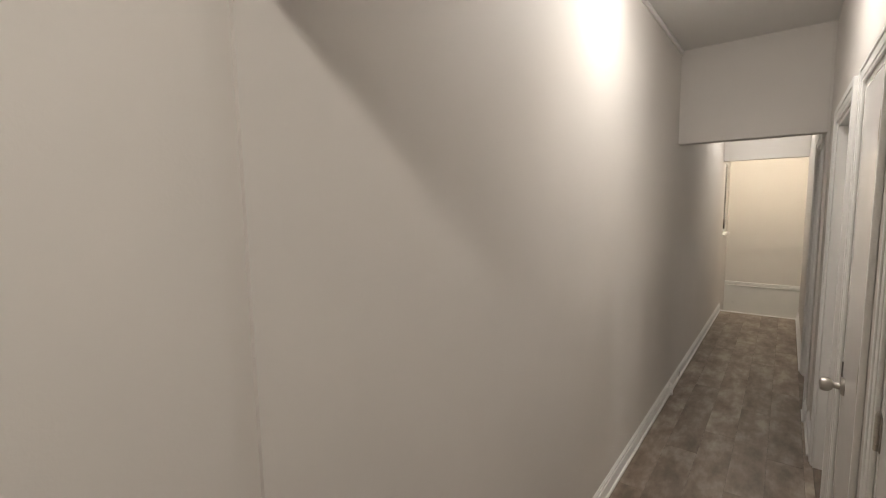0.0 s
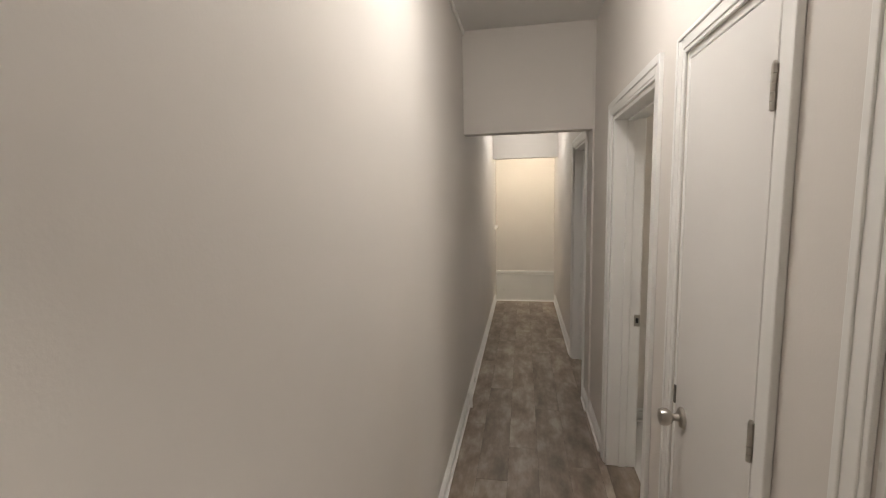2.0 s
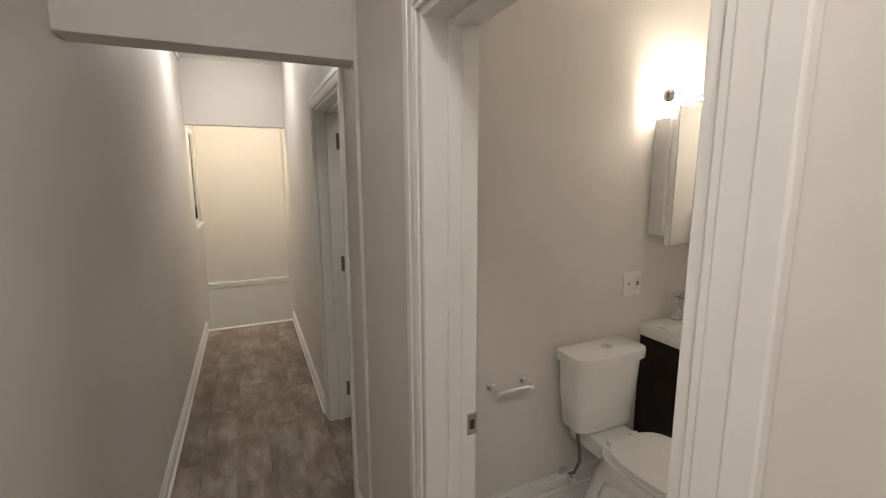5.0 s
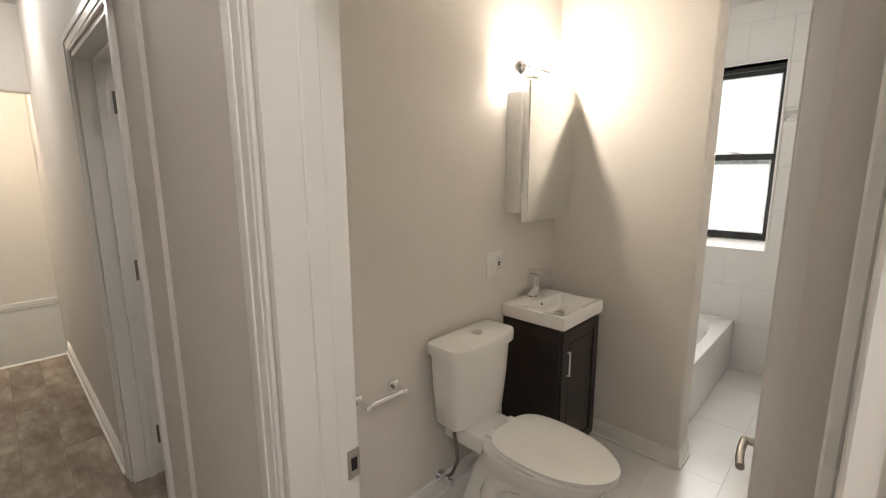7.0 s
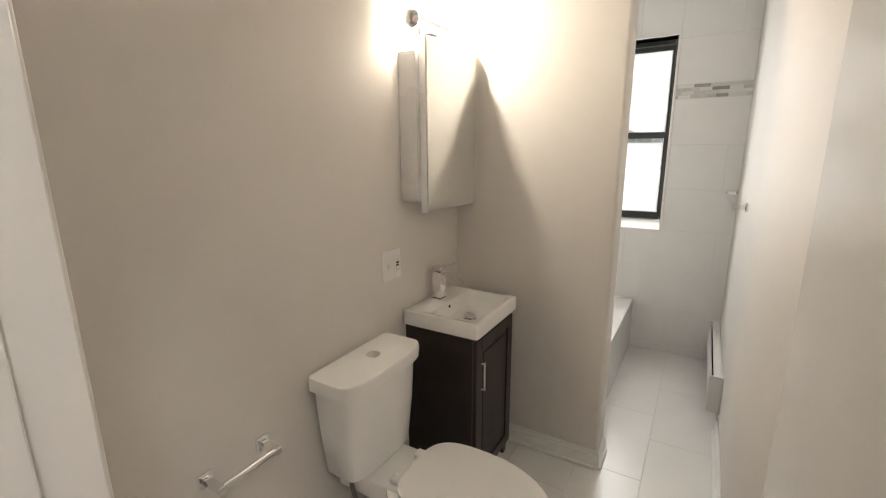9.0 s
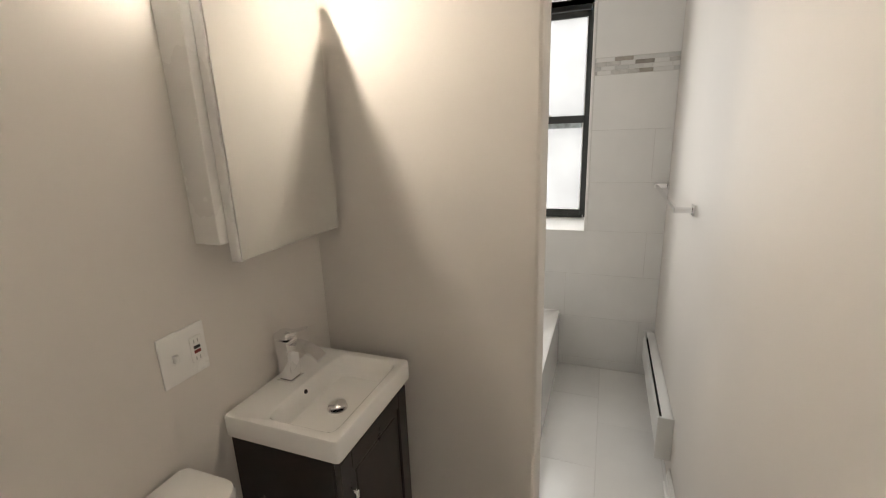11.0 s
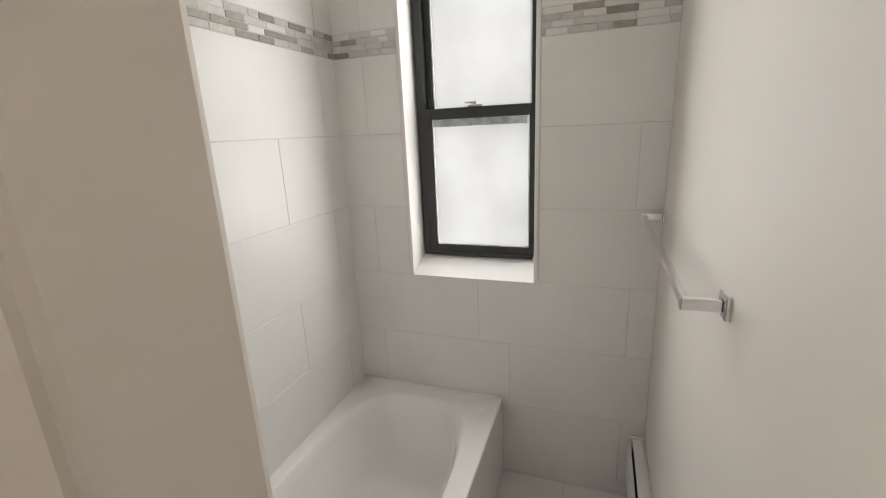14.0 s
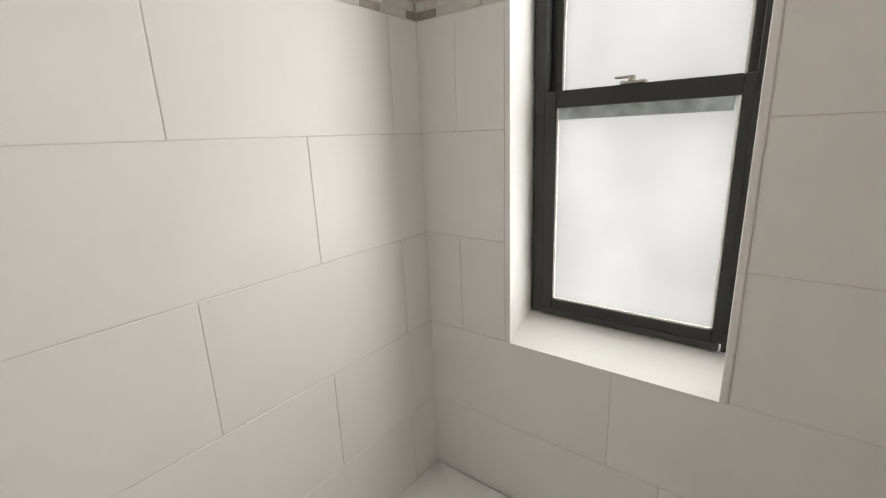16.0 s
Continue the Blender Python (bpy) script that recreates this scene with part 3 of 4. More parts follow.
def sash(x0, x1, z0, z1, side, low, top):
    bm = bmesh.new()
    a, b, sn = Y0 + 0.014, Y1 - 0.032, side + 0.010
    box(bm, x0, x1, a, a + side, z0, z1, 0.003, 2)
    box(bm, x0, x1, b - sn, b, z0, z1, 0.003, 2)
    box(bm, x0, x1, a + side, b - sn, z0, z0 + low, 0.003, 2)
    box(bm, x0, x1, a + side, b - sn, z1 - top, z1, 0.003, 2)
    s = part("sash", bm, BLACKAL, w)
    xm = (x0 + x1) / 2
    p = part("pane", box(bmesh.new(), xm - 0.003, xm + 0.003, a + side - 0.004, b - sn + 0.004, z0 + low - 0.004, z1 - top + 0.004), FROST, s, "frosted white glass pane")
    p.visible_shadow = False
    bm = bmesh.new()                                       # glazing bead
    for u0, u1, v0, v1 in ((a + side, a + side + 0.005, z0 + low, z1 - top), (b - sn - 0.005, b - sn, z0 + low, z1 - top), (a + side, b - sn, z0 + low, z0 + low + 0.005)):
        box(bm, x0 + 0.004, xm - 0.003, u0, u1, v0, v1)
    part("glazing_bead", bm, PLAST, s)
    return s


sash(3.800, 3.830, WZ0 + 0.020, 1.672, 0.024, 0.030, 0.045)
up = sash(3.836, 3.866, 1.625, WINZ[1] - 0.028, 0.022, 0.04, 0.035)
# tinted strip added for the outer storm rail that shows through the frosted pane
part("storm_rail_tint", box(bmesh.new(), 3.806, 3.811, Y0 + 0.05, Y1 - 0.07, 1.596, 1.626), STRIP, w, "pale blue-grey strip for the storm rail showing through the glass")
bm = bmesh.new()
box(bm, 3.802, 3.828, 1.30, 1.36, 1.672, 1.680, 0.002, 1)
cyl(bm, (3.815, 1.335, 1.679), (3.815, 1.335, 1.693), 0.009, seg=16)
box(bm, 3.808, 3.818, 1.335, 1.375, 1.687, 1.693, 0.002, 1)
part("sash_lock", bm, NICKEL, w, "small metal sash lock")


# ---------------------------------------------------------------- bathtub
def ring(cx, cy, rx, ry, z, n=64, p=4.0):
    out = []
    for i in range(n):
        a = 2 * math.pi * i / n
        c, s = math.cos(a), math.sin(a)
        out.append((cx + rx * math.copysign(abs(c) ** (2 / p), c), cy + ry * math.copysign(abs(s) ** (2 / p), s), z))
    return out


TX0, TX1, TY0, TY1, TR = SE + 0.003, W0 - 0.002, 1.194, N0 - 0.001, 0.40
t = thing("bathtub", ((TX0 + TX1) / 2, (TY0 + TY1) / 2, 0), "glossy white alcove bathtub with a flat apron", "bathtub")
cx, cy = (TX0 + TX1) / 2, (TY0 + TY1) / 2
hx, hy = (TX1 - TX0) / 2, (TY1 - TY0) / 2
bm = bmesh.new()
loft(bm, [ring(cx, cy, hx, hy, TR - 0.02, p=60), ring(cx, cy, hx, hy, TR - 0.004, p=60), ring(cx, cy, hx - 0.004, hy - 0.004, TR, p=60),
          ring(cx, cy + 0.012, hx - 0.085, hy - 0.060, TR, p=3.4), ring(cx, cy + 0.012, hx - 0.097, hy - 0.071, TR - 0.008, p=3.3),
          ring(cx, cy + 0.012, hx - 0.118, hy - 0.088, TR - 0.05, p=3.1), ring(cx, cy + 0.01, hx - 0.175, hy - 0.13, 0.14, p=2.9), ring(cx, cy + 0.008, hx - 0.22, hy - 0.165, 0.088, p=2.7),
          ring(cx, cy + 0.006, hx - 0.30, hy - 0.23, 0.07, p=2.6)], cap=False)
bm.faces.new([v for v in bm.verts if abs(v.co.z - 0.07) < 1e-5])
bmesh.ops.recalc_face_normals(bm, faces=bm.faces)
part("basin", bm, ACRYL, t, smooth=True)
bm = bmesh.new()
box(bm, TX0, TX1, TY0, TY0 + 0.02, 0.0, TR - 0.018, 0.003)
part("apron", bm, ACRYL, t)
part("drain", lathe(bmesh.new(), [(0, 0.0), (0.035, 0.0), (0.033, 0.006), (0, 0.008)], Matrix.Translation((TX0 + 0.36, cy, 0.07)), 24), CHROME, t, "chrome drain", True)
part("overflow", lathe(bmesh.new(), [(0, 0.0), (0.036, 0.0), (0.033, 0.006), (0, 0.010)], Matrix.Translation((TX0 + 0.148, cy, 0.25)) @ Matrix.Rotation(radians(80), 4, 'Y'), 24), CHROME, t, "chrome overflow plate", True)


# ---------------------------------------------------------------- toilet
def dshape(cx, yb, w, dep, z, n=20, bulge=0.35):
    """A ring flat at the back (yb) and bowed at the front."""
    pts = [(cx + w / 2 - 0.012, yb, z), (cx - w / 2 + 0.012, yb, z), (cx - w / 2, yb - 0.012, z)]
    side = dep * (1 - bulge)
    for i in range(n + 1):
        a = math.pi * i / n
        pts.append((cx - w / 2 * math.copysign(abs(math.cos(a)) ** 0.6, math.cos(a)), yb - side - dep * bulge * math.sin(a) ** 0.75, z))
    pts.append((cx + w / 2, yb - 0.012, z))
    return pts


TCX = 1.215
t = thing("toilet", (TCX, 1.6, 0), "white ceramic two-piece toilet with closed lid", "toilet")
bm = bmesh.new()
loft(bm, [dshape(TCX, 1.880, 0.33, 0.145, 0.405), dshape(TCX, 1.885, 0.345, 0.160, 0.415), dshape(TCX, 1.887, 0.385, 0.175, 0.60), dshape(TCX, 1.888, 0.405, 0.182, 0.757)])
tank = part("tank", bm, CERAM, t, smooth=True)
bm = bmesh.new()
loft(bm, [dshape(TCX, 1.890, 0.412, 0.188, 0.757), dshape(TCX, 1.893, 0.440, 0.204, 0.762), dshape(TCX, 1.893, 0.442, 0.206, 0.800), dshape(TCX, 1.892, 0.436, 0.201, 0.809), dshape(TCX, 1.889, 0.412, 0.184, 0.813)])
lid = part("tank_lid", bm, CERAM, t, smooth=True)
part("flush_button", lathe(bmesh.new(), [(0.026, 0), (0.026, 0.004), (0.022, 0.006), (0, 0.0062)], Matrix.Translation((TCX + 0.02, 1.80, 0.8125)), 28), CHROME, lid, "chrome dual flush button", True)


def oval(cx, yb, yf, w, z, n=48):
    """An elongated seat outline, blunt at the back."""
    pts = []
    ym = yb - (yb - yf) * 0.42
    for i in range(n):
        a = 2 * math.pi * i / n
        c, s = math.cos(a), math.sin(a)
        if s >= 0:
            pts.append((cx + w / 2 * math.copysign(abs(c) ** 0.62, c), ym + (yb - ym) * abs(s) ** 0.62, z))
        else:
            pts.append((cx + w / 2 * c, ym + (ym - yf) * s, z))
    return pts


bm = bmesh.new()
loft(bm, [oval(TCX, 1.82, 1.33, 0.215, 0.0), oval(TCX, 1.82, 1.325, 0.22, 0.02), oval(TCX, 1.80, 1.33, 0.19, 0.08), oval(TCX, 1.76, 1.27, 0.205, 0.20), oval(TCX, 1.70, 1.175, 0.29, 0.30), oval(TCX, 1.67, 1.145, 0.345, 0.36), oval(TCX, 1.67, 1.14, 0.355, 0.388), oval(TCX, 1.67, 1.145, 0.345, 0.394)])
part("bowl", bm, CERAM, t, smooth=True)
for sx in (-1, 1):
    bm = bmesh.new()
    tube(bm, [(TCX + sx * 0.085, 1.46, 0.27), (TCX + sx * 0.088, 1.53, 0.25), (TCX + sx * 0.088, 1.60, 0.20), (TCX + sx * 0.085, 1.63, 0.13), (TCX + sx * 0.084, 1.62, 0.05), (TCX + sx * 0.084, 1.62, 0.0)], 0.045, 20)
    part("trapway", bm, CERAM, t, smooth=True)
bm = bmesh.new()
box(bm, TCX - 0.115, TCX + 0.115, 1.56, 1.885, 0.31, 0.404, 0.016, 3)
part("deck", bm, CERAM, t, smooth=True)
bm = bmesh.new()
loft(bm, [oval(TCX + 0.008, 1.615, 1.115, 0.360, 0.396), oval(TCX + 0.008, 1.62, 1.110, 0.368, 0.402), oval(TCX + 0.008, 1.62, 1.110, 0.368, 0.412), oval(TCX + 0.008, 1.615, 1.115, 0.361, 0.416)])
part("seat", bm, PLAST, t, smooth=True)
bm = bmesh.new()
loft(bm, [oval(TCX + 0.008, 1.618, 1.113, 0.362, 0.418), oval(TCX + 0.008, 1.622, 1.107, 0.370, 0.423), oval(TCX + 0.008, 1.621, 1.108, 0.368, 0.433), oval(TCX + 0.008, 1.60, 1.14, 0.330, 0.440), oval(TCX + 0.008, 1.54, 1.23, 0.22, 0.4425)])
part("seat_lid", bm, PLAST, t, "closed glossy white seat lid", True)
for dx in (-0.075, 0.075):
    bm = bmesh.new()
    box(bm, TCX + dx - 0.022, TCX + dx + 0.022, 1.605, 1.655, 0.402, 0.424, 0.007, 3)
    part("seat_hinge", bm, PLAST, t, smooth=True)
part("bolt_cap", lathe(bmesh.new(), [(0.016, 0), (0.015, 0.010), (0.008, 0.016), (0, 0.017)], Matrix.Translation((TCX - 0.09, 1.62, 0.018)), 18), PLAST, t, smooth=True)
bm = bmesh.new()
tube(bm, [(1.085, 1.80, 0.405), (1.083, 1.80, 0.36), (1.092, 1.795, 0.30), (1.104, 1.80, 0.22), (1.10, 1.83, 0.14), (1.085, 1.855, 0.115)], 0.0085)
part("supply_hose", bm, HOSE, t, "braided steel supply hose", True)
bm = bmesh.new()
cyl(bm, (1.085, 1.80, 0.39), (1.085, 1.80, 0.412), 0.014, seg=8)
part("hose_nut", bm, PLAST, t)
bm = bmesh.new()
cyl(bm, (1.085, 1.905, 0.105), (1.085, 1.84, 0.105), 0.009, seg=14)
cyl(bm, (1.085, 1.904, 0.105), (1.085, 1.899, 0.105), 0.028, seg=20)
cyl(bm, (1.085, 1.855, 0.088), (1.085, 1.855, 0.122), 0.011, seg=14)
cyl(bm, (1.085, 1.845, 0.105), (1.085, 1.815, 0.105), 0.010, 0.016, seg=14)
tagged(mesh_ob("shutoff_valve", bm, CHROME, True), "chrome water shut-off valve on the wall", "valve")

# paper holder
t = thing("paper_holder", (0.70, N0, 0.70), "square chrome toilet paper holder on the wall", "paper holder")
for x in (0.63, 0.812):
    part("mount", box(bmesh.new(), x - 0.022, x + 0.022, N0 - 0.012, N0, 0.655, 0.699, 0.003), CHROME, t)
    part("post", box(bmesh.new(), x - 0.010, x + 0.010, N0 - 0.086, N0 - 0.012, 0.665, 0.687, 0.003), CHROME, t)
bm = bmesh.new()
cyl(bm, (0.638, N0 - 0.072, 0.676), (0.804, N0 - 0.072, 0.676), 0.0115, seg=18)
part("roller", bm, CHROME, t, smooth=True)

# outlet and switch plate
t = thing("outlet_plate", (1.50, N0, 1.085), "white double plate with switch and test-button outlet", "outlet")
part("plate", box(bmesh.new(), 1.432, 1.560, N0 - 0.006, N0, 1.019, 1.151, 0.003), PLAST, t)
part("switch_lever", box(bmesh.new(), 1.462, 1.474, N0 - 0.018, N0 - 0.006, 1.077, 1.097, 0.003), PLAST, t)
o = part("outlet", box(bmesh.new(), 1.512, 1.546, N0 - 0.009, N0 - 0.006, 1.051, 1.119, 0.002), PLAST, t)
part("test_button", box(bmesh.new(), 1.520, 1.538, N0 - 0.0115, N0 - 0.009, 1.087, 1.095, 0.0008), DARKST, o)
part("reset_button", box(bmesh.new(), 1.520, 1.538, N0 - 0.0115, N0 - 0.009, 1.075, 1.083, 0.0008), REDP, o)
# raised grey bars; the shade inside the outlet slots is their colour
for z in (1.107, 1.061):
    bm = bmesh.new()
    box(bm, 1.522, 1.5245, N0 - 0.0096, N0 - 0.009, z - 0.005, z + 0.005)
    box(bm, 1.533, 1.5355, N0 - 0.0096, N0 - 0.009, z - 0.005, z + 0.005)
    part("slot_shade", bm, SLOTGREY, o)

# ---------------------------------------------------------------- vanity
VX0, VX1, VY0, VY1 = 1.578, 1.992, 1.545, N0 - 0.004
t = thing("vanity_cabinet", (1.785, 1.72, 0), "espresso-stained wooden vanity cabinet with one framed door", "cabinet")
bm = bmesh.new()
box(bm, VX0 + 0.005, VX1 - 0.005, VY0 + 0.02, VY1, 0.07, 0.79, 0.002, 1)
box(bm, VX0 + 0.005, VX0 + 0.04, VY0 + 0.02, VY1, 0.0, 0.07)
box(bm, VX1 - 0.04, VX1 - 0.005, VY0 + 0.02, VY1, 0.0, 0.07)
part("body", bm, ESPR, t)
part("toe_kick", box(bmesh.new(), VX0 + 0.04, VX1 - 0.04, VY0 + 0.05, VY0 + 0.065, 0.0, 0.07), ESPR, t)
bm = bmesh.new()
a, b, c, e = VX0 + 0.010, VX1 - 0.010, 0.075, 0.775
box(bm, a + 0.053, b - 0.053, VY0 + 0.009, VY0 + 0.016, c + 0.053, e - 0.053)
dr = part("door", bm, ESPR, t, "framed espresso door panel")
for nm, u0, u1, v0, v1 in (("stile", a, a + 0.055, c, e), ("stile", b - 0.055, b, c, e), ("rail", a + 0.055, b - 0.055, c, c + 0.055), ("rail", a + 0.055, b - 0.055, e - 0.055, e)):
    part(nm, box(bmesh.new(), u0, u1, VY0, VY0 + 0.019, v0, v1, 0.002, 1), ESPR, dr)
part("raised_panel", box(bmesh.new(), a + 0.075, b - 0.075, VY0 + 0.004, VY0 + 0.012, c + 0.075, e - 0.075, 0.004, 1), ESPR, dr)
bm = bmesh.new()
hxx = a + 0.03
box(bm, hxx - 0.005, hxx + 0.005, VY0 - 0.028, VY0 - 0.020, 0.55, 0.68, 0.002, 1)
for z in (0.555, 0.675):
    box(bm, hxx - 0.005, hxx + 0.005, VY0 - 0.022, VY0, z - 0.005, z + 0.005, 0.001, 1)
part("handle", bm, CHROME, dr, "square chrome bar handle")

t = thing("sink", (1.785, 1.72, 0.80), "white ceramic rectangular vanity sink top", "sink")
bm = bmesh.new()
SX0, SX1, SY0, SY1 = 1.568, 2.000, 1.532, N0 - 0.002
scx, scy, sz = (SX0 + SX1) / 2, (SY0 + SY1) / 2, 0.860
bcy = scy - 0.045
hx, hy = (SX1 - SX0) / 2, (SY1 - SY0) / 2
loft(bm, [ring(scx, scy, hx - 0.006, hy - 0.004, 0.792, p=40), ring(scx, scy, hx, hy, 0.797, p=40), ring(scx, scy, hx, hy, sz - 0.006, p=40), ring(scx, scy, hx - 0.003, hy - 0.003, sz - 0.001, p=40), ring(scx, scy, hx - 0.007, hy - 0.007, sz, p=40),
          ring(scx, bcy, hx - 0.028, hy - 0.072, sz, p=14), ring(scx, bcy, hx - 0.033, hy - 0.077, sz - 0.004, p=12), ring(scx, bcy, hx - 0.048, hy - 0.087, sz - 0.045, p=11), ring(scx, bcy, hx - 0.062, hy - 0.096, sz - 0.062, p=9), ring(scx, bcy, hx - 0.12, hy - 0.13, sz - 0.064, p=6)], cap=False)
bm.faces.new([v for v in bm.verts if abs(v.co.z - (sz - 0.064)) < 1e-5])
bmesh.ops.recalc_face_normals(bm, faces=bm.faces)
part("basin", bm, CERAM, t, smooth=True)
part("drain", lathe(bmesh.new(), [(0.031, 0), (0.030, 0.004), (0.022, 0.005), (0.022, 0.001), (0, 0.001)], Matrix.Translation((scx - 0.01, bcy, sz - 0.064)), 28), CHROME, t, "chrome drain ring", True)
part("stopper", lathe(bmesh.new(), [(0.004, 0), (0.004, 0.012), (0.027, 0.012), (0.028, 0.015), (0.022, 0.019), (0, 0.021)], Matrix.Translation((scx - 0.01, bcy, sz - 0.063)), 28), CHROME, t, "chrome push stopper", True)
# solid dark disc; the overflow hole's shade is put into its colour
part("overflow", lathe(bmesh.new(), [(0, 0), (0.0065, 0), (0.0065, 0.003), (0, 0.003)], Matrix.Translation((scx - 0.02, bcy + hy - 0.081, sz - 0.022)) @ Matrix.Rotation(radians(68), 4, 'X'), 18), DARKST, t, "dark disc for the shade in the overflow hole")

t = thing("faucet", (1.79, 1.85, sz), "chrome single-lever square basin faucet", "faucet")
FX, FY = 1.788, 1.848
bm = bmesh.new()
box(bm, FX - 0.029, FX + 0.029, FY - 0.029, FY + 0.029, sz, sz + 0.006, 0.002, 1)
box(bm, FX - 0.025, FX + 0.025, FY - 0.025, FY + 0.025, sz + 0.006, sz + 0.135, 0.005, 3)
part("body", bm, CHROME, t, smooth=True)
bm = bmesh.new()
secs = []
for y, z, h in ((FY - 0.015, sz + 0.105, 0.028), (FY - 0.045, sz + 0.112, 0.018), (FY - 0.08, sz + 0.108, 0.012), (FY - 0.11, sz + 0.095, 0.009), (FY - 0.128, sz + 0.080, 0.008)):
    secs.append([(FX - 0.023, y, z + 0.008 - h / 2), (FX + 0.023, y, z + 0.008 - h / 2), (FX + 0.023, y, z + 0.008 + h / 2), (FX - 0.023, y, z + 0.008 + h / 2)])
loft(bm, secs)
part("spout", bm, CHROME, t, "flat waterfall spout", True)
bm = bmesh.new()
box(bm, FX - 0.025, FX + 0.025, FY - 0.025, FY + 0.025, sz + 0.141, sz + 0.160, 0.005, 3)
loft(bm, [[(FX - 0.012, FY - 0.01, sz + 0.153), (FX + 0.012, FY - 0.01, sz + 0.153), (FX + 0.012, FY - 0.01, sz + 0.161), (FX - 0.012, FY - 0.01, sz + 0.161)],
          [(FX - 0.009, FY - 0.085, sz + 0.180), (FX + 0.009, FY - 0.085, sz + 0.180), (FX + 0.009, FY - 0.085, sz + 0.185), (FX - 0.009, FY - 0.085, sz + 0.185)]])
part("lever", bm, CHROME, t, "chrome lever handle", True)

# ---------------------------------------------------------------- mirror cabinet
t = thing("mirror_cabinet", (1.82, N0, 1.28), "white wall cabinet with a frameless mirror door", "mirror cabinet")
part("body", box(bmesh.new(), 1.586, 2.020, 1.822, N0, 1.345, 1.935, 0.002, 1), PLAST, t)
dr = part("door", box(bmesh.new(), 1.609, 2.045, 1.791, 1.820, 1.297, 1.990, 0.002, 1), PLAST, t)
bm = bmesh.new()
box(bm, 1.612, 2.042, 1.7855, 1.7905, 1.300, 1.987, 0.0015, 1)
part("mirror", bm, MIRROR, dr, "bevelled mirror glass")

# ---------------------------------------------------------------- towel bar and heater
t = thing("towel_bar", (3.24, S0, 1.243), "square chrome towel bar on the painted wall", "towel bar")
for x in (2.805, 3.64):
    part("mount", box(bmesh.new(), x - 0.024, x + 0.024, S0, S0 + 0.010, 1.231, 1.277, 0.003), CHROME, t)
    part("post", box(bmesh.new(), x - 0.009, x + 0.009, S0 + 0.010, S0 + 0.078, 1.241, 1.265, 0.003), CHROME, t)
part("bar", box(bmesh.new(), 2.814, 3.631, S0 + 0.060, S0 + 0.076, 1.245, 1.261, 0.002, 1), CHROME, t)

HX0, HX1 = 2.72, 3.655
t = thing("baseboard_heater", (3.2, S0, 0.10), "white enamel electric baseboard heater on the wall", "heater")
bm = bmesh.new()
box(bm, HX0 + 0.012, HX1 - 0.012, S0, S0 + 0.008, 0.11, 0.315)
part("back_panel", bm, HEATM, t)
bm = bmesh.new()
prof = [(0.008, 0.30), (0.045, 0.315), (0.048, 0.318), (0.012, 0.322), (0.008, 0.322)]
loft(bm, [[(x, S0 + p, z) for p, z in prof] for x in (HX0 + 0.012, HX1 - 0.012)])
part("top_cover", bm, HEATM, t)
bm = bmesh.new()
prof = [(0.052, 0.135), (0.062, 0.140), (0.064, 0.275), (0.056, 0.298), (0.053, 0.296), (0.060, 0.274), (0.058, 0.143), (0.050, 0.139)]
loft(bm, [[(x, S0 + p, z) for p, z in prof] for x in (HX0 + 0.012, HX1 - 0.012)])
part("front_cover", bm, HEATM, t)
part("element", box(bmesh.new(), HX0 + 0.02, HX1 - 0.02, S0 + 0.012, S0 + 0.046, 0.15, 0.285), DARKST, t, "dark inner heating fins")
for x in (HX0, HX1 - 0.014):
    bm = bmesh.new()
    box(bm, x, x + 0.014, S0, S0 + 0.068, 0.108, 0.326, 0.004)
    part("end_cap", bm, HEATM, t)

# ---------------------------------------------------------------- tiles and planks
def piece_mesh(name, sx, sy, sz, material, bev=0.0015):
    me = bpy.data.meshes.new(name)
    bm = bmesh.new()
    box(bm, 0, sx, 0, sy, 0, sz, bev, 1)
    bm.to_mesh(me)
    bm.free()
    me.materials.append(material)
    return me


CACHE = {}


def piece(name, x0, x1, y0, y1, z0, z1, material, parent, bev=0.0012):
    key = (name, round(x1 - x0, 4), round(y1 - y0, 4), round(z1 - z0, 4), material.name)
    if key not in CACHE:
        CACHE[key] = piece_mesh(name, x1 - x0, y1 - y0, z1 - z0, material, bev)
    ob = new(name, CACHE[key])
    ob.parent = parent
    ob.location = (x0, y0, z0)
    return ob


ROWS = [(0.0, 0.062), (0.062, 0.367), (0.367, 0.668), (0.668, 0.959), (0.959, 1.267), (1.267, 1.577), (1.577, 1.886), (1.981, 2.28), (2.28, 2.585), (2.585, CB)]
G = 0.0010


def cut(lo, hi, first, step):
    s = [lo]
    p = first
    while p > lo:
        p -= step
    while p < hi - 0.004:
        if p > lo + 0.004:
            s.append(p)
        p += step
    s.append(hi)
    return list(zip(s, s[1:]))


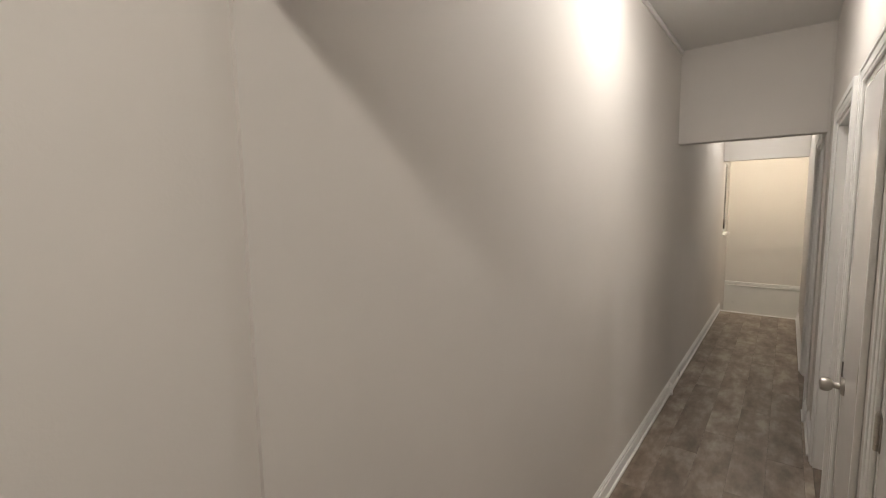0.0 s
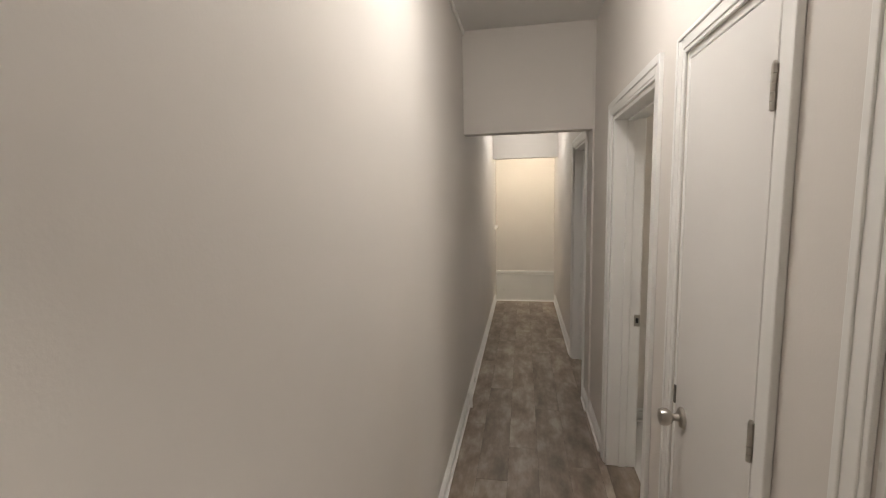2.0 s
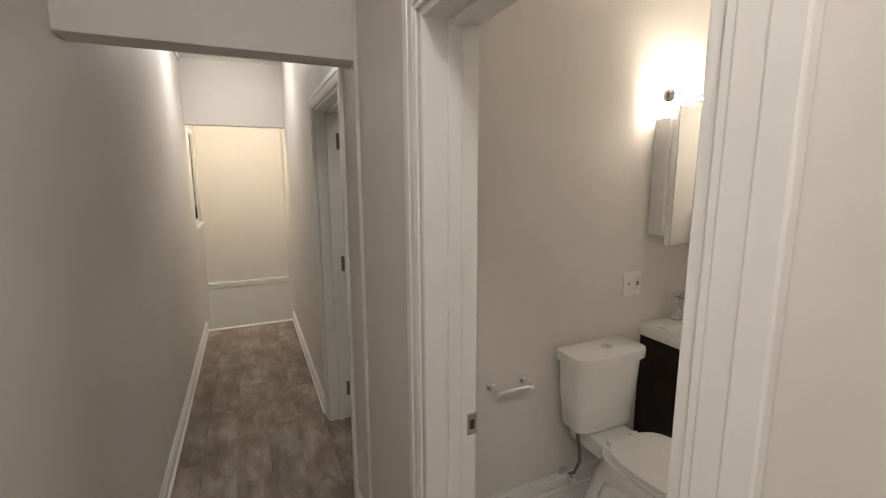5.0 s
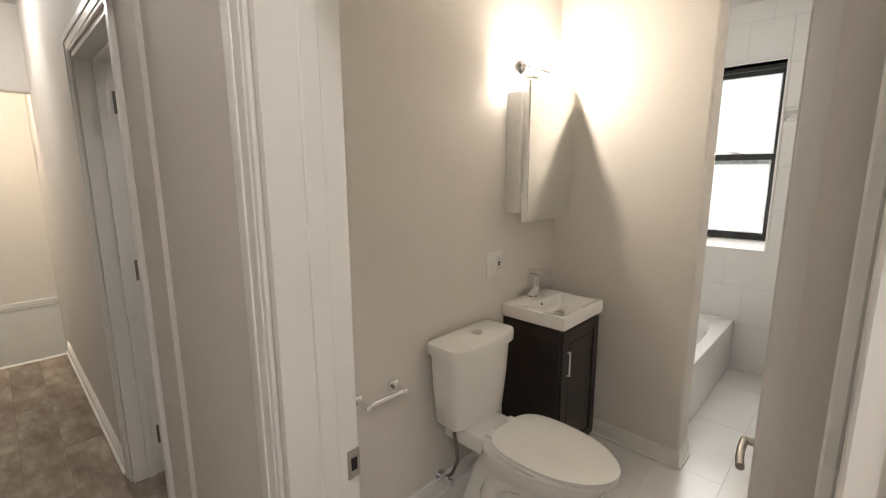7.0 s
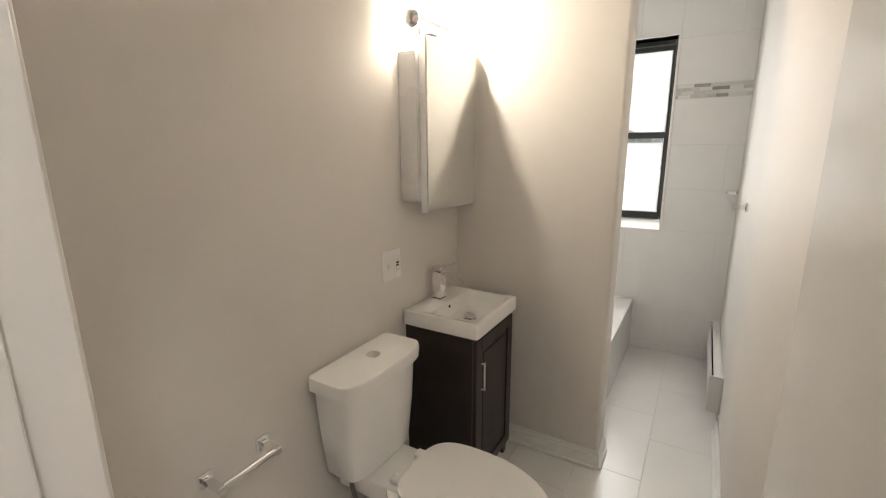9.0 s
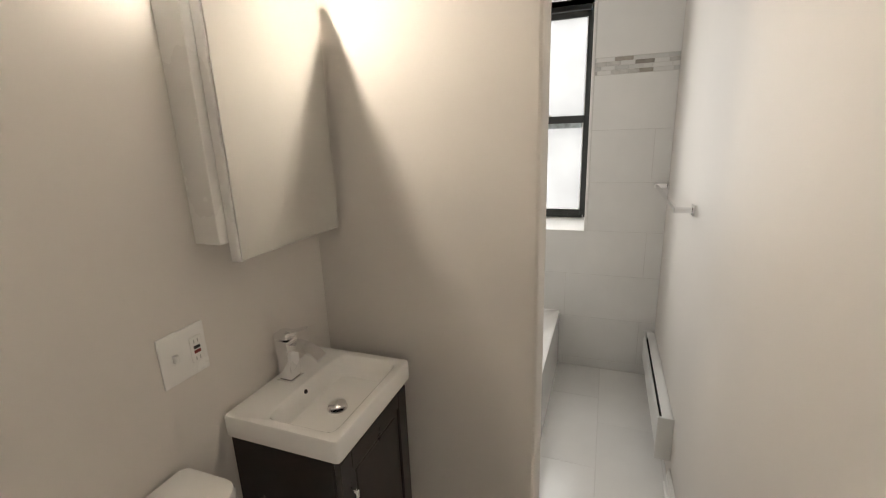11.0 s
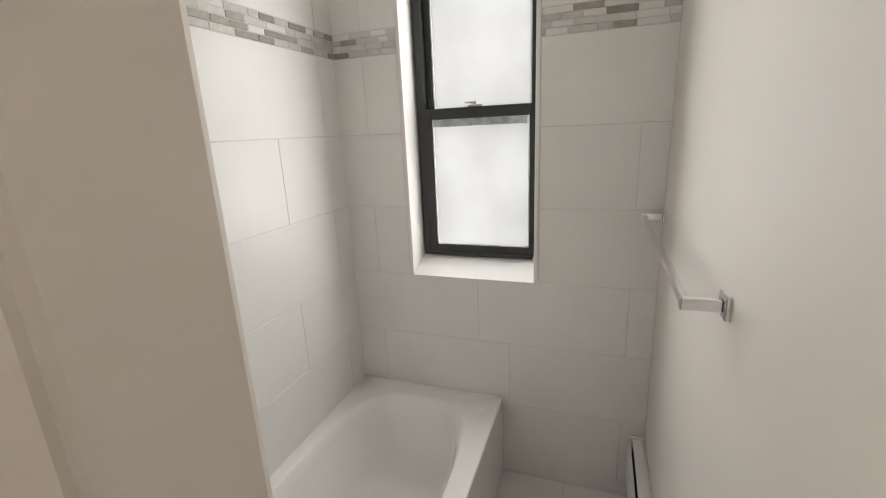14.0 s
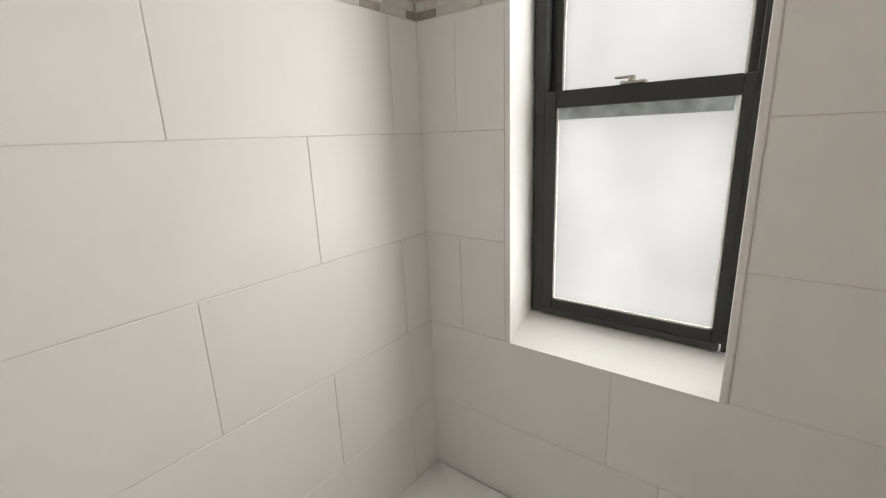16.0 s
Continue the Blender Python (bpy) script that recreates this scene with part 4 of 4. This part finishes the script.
for i, (z0, z1) in enumerate(ROWS):
    # window wall: joints alternate row by row
    for a, b in cut(S0, N0, (1.77, 1.30)[i % 2 == 1] if i < 7 else (1.30, 1.77)[i % 2 == 1], 0.605):
        spans = [(a, b, z0, z1)]
        if z1 > WINZ[0] + 0.01 and z0 < WINZ[1] - 0.01 and b > WINY[0] and a < WINY[1]:
            spans = []
            if a < WINY[0] - 0.012:
                spans.append((a, WINY[0] - 0.008, z0, z1))
            if b > WINY[1] + 0.012:
                spans.append((WINY[1] + 0.008, b, z0, z1))
            if z1 > WINZ[1] + 0.02:
                spans.append((max(a, WINY[0] - 0.006), min(b, WINY[1] + 0.006), WINZ[1] + 0.012, z1))
        for u0, u1, v0, v1 in spans:
            piece("tile", W0, W0 + 0.0125, u0 + G, u1 - G, v0 + G, v1 - G, TILE, wall_w)
    if z0 > 0.3:
        for a, b in cut(SE, W0, (2.660, 2.958)[i % 2 == 0] if i < 7 else (2.958, 2.660)[i % 2 == 0], 0.598):
            piece("tile", a + G, b - G, N0 - 0.004, N0 + 0.0085, max(z0, 0.385) + G, z1 - G, TILE, wall_t)

rng = random.Random(5)
MZ = [1.8875 + k * 0.0232 for k in range(4)]


def mosaic(axis, lo, hi, parent):
    for k, z in enumerate(MZ):
        p = lo - rng.uniform(0, 0.07)
        while p < hi:
            ln = rng.choice((0.048, 0.075, 0.075, 0.100, 0.100))
            a, b = max(p, lo), min(p + ln, hi)
            m = rng.choices(MOS, (3, 4, 2.6, 3))[0]
            pr = rng.choice((0.0, 0.0008, 0.0016))
            if b - a > 0.006:
                if axis == "y":
                    piece("mosaic_tile", W0 - pr, W0 + 0.0125, a + 0.001, b - 0.001, z + 0.001, z + 0.0222, m, parent, 0.0015)
                else:
                    piece("mosaic_tile", a + 0.001, b - 0.001, N0 - 0.004 - pr, N0 + 0.0085, z + 0.001, z + 0.0222, m, parent, 0.0015)
            p += ln


mosaic("y", S0, WINY[0] - 0.007, wall_w)
mosaic("y", WINY[1] + 0.007, N0 - 0.004, wall_w)
mosaic("x", SE, W0, wall_t)

# bathroom floor tiles
for r, (a, b) in enumerate(((S0, 0.614), (0.614, 0.916), (0.916, 1.218), (1.218, 1.52), (1.52, 1.822), (1.822, N0))):
    for x0, x1 in cut(0.22, W0, (2.10, 2.46)[r % 2], 0.605):
        piece("tile", x0 + G, x1 - G, a + G, b - G, -0.01, 0.0, FTILE, floor_bath)
for x0, x1 in ((0.082, 0.243),):
    solid("trim_threshold", [(x0, x1, DB[0] + 0.016, DB[1] - 0.016, -0.01, 0.004)], PLANK, "grey-brown plank threshold under the bathroom door", "trim", 0.003)

# hallway planks
PW = 0.181
for c in range(6):
    x0 = XL - 0.02 + c * PW
    off = (0.0, 0.62, 0.27, 0.95, 0.43, 0.8)[c]
    y = -1.95 - off
    while y < 5.42:
        a, b = max(y, -1.95), min(y + 1.22, 5.42)
        if b - a > 0.02:
            piece("plank", x0 + 0.0006, x0 + PW - 0.0006, a + 0.0006, b - 0.0006, -0.012, 0.0, PLANK, floor_hall, 0.0008)
        y += 1.22
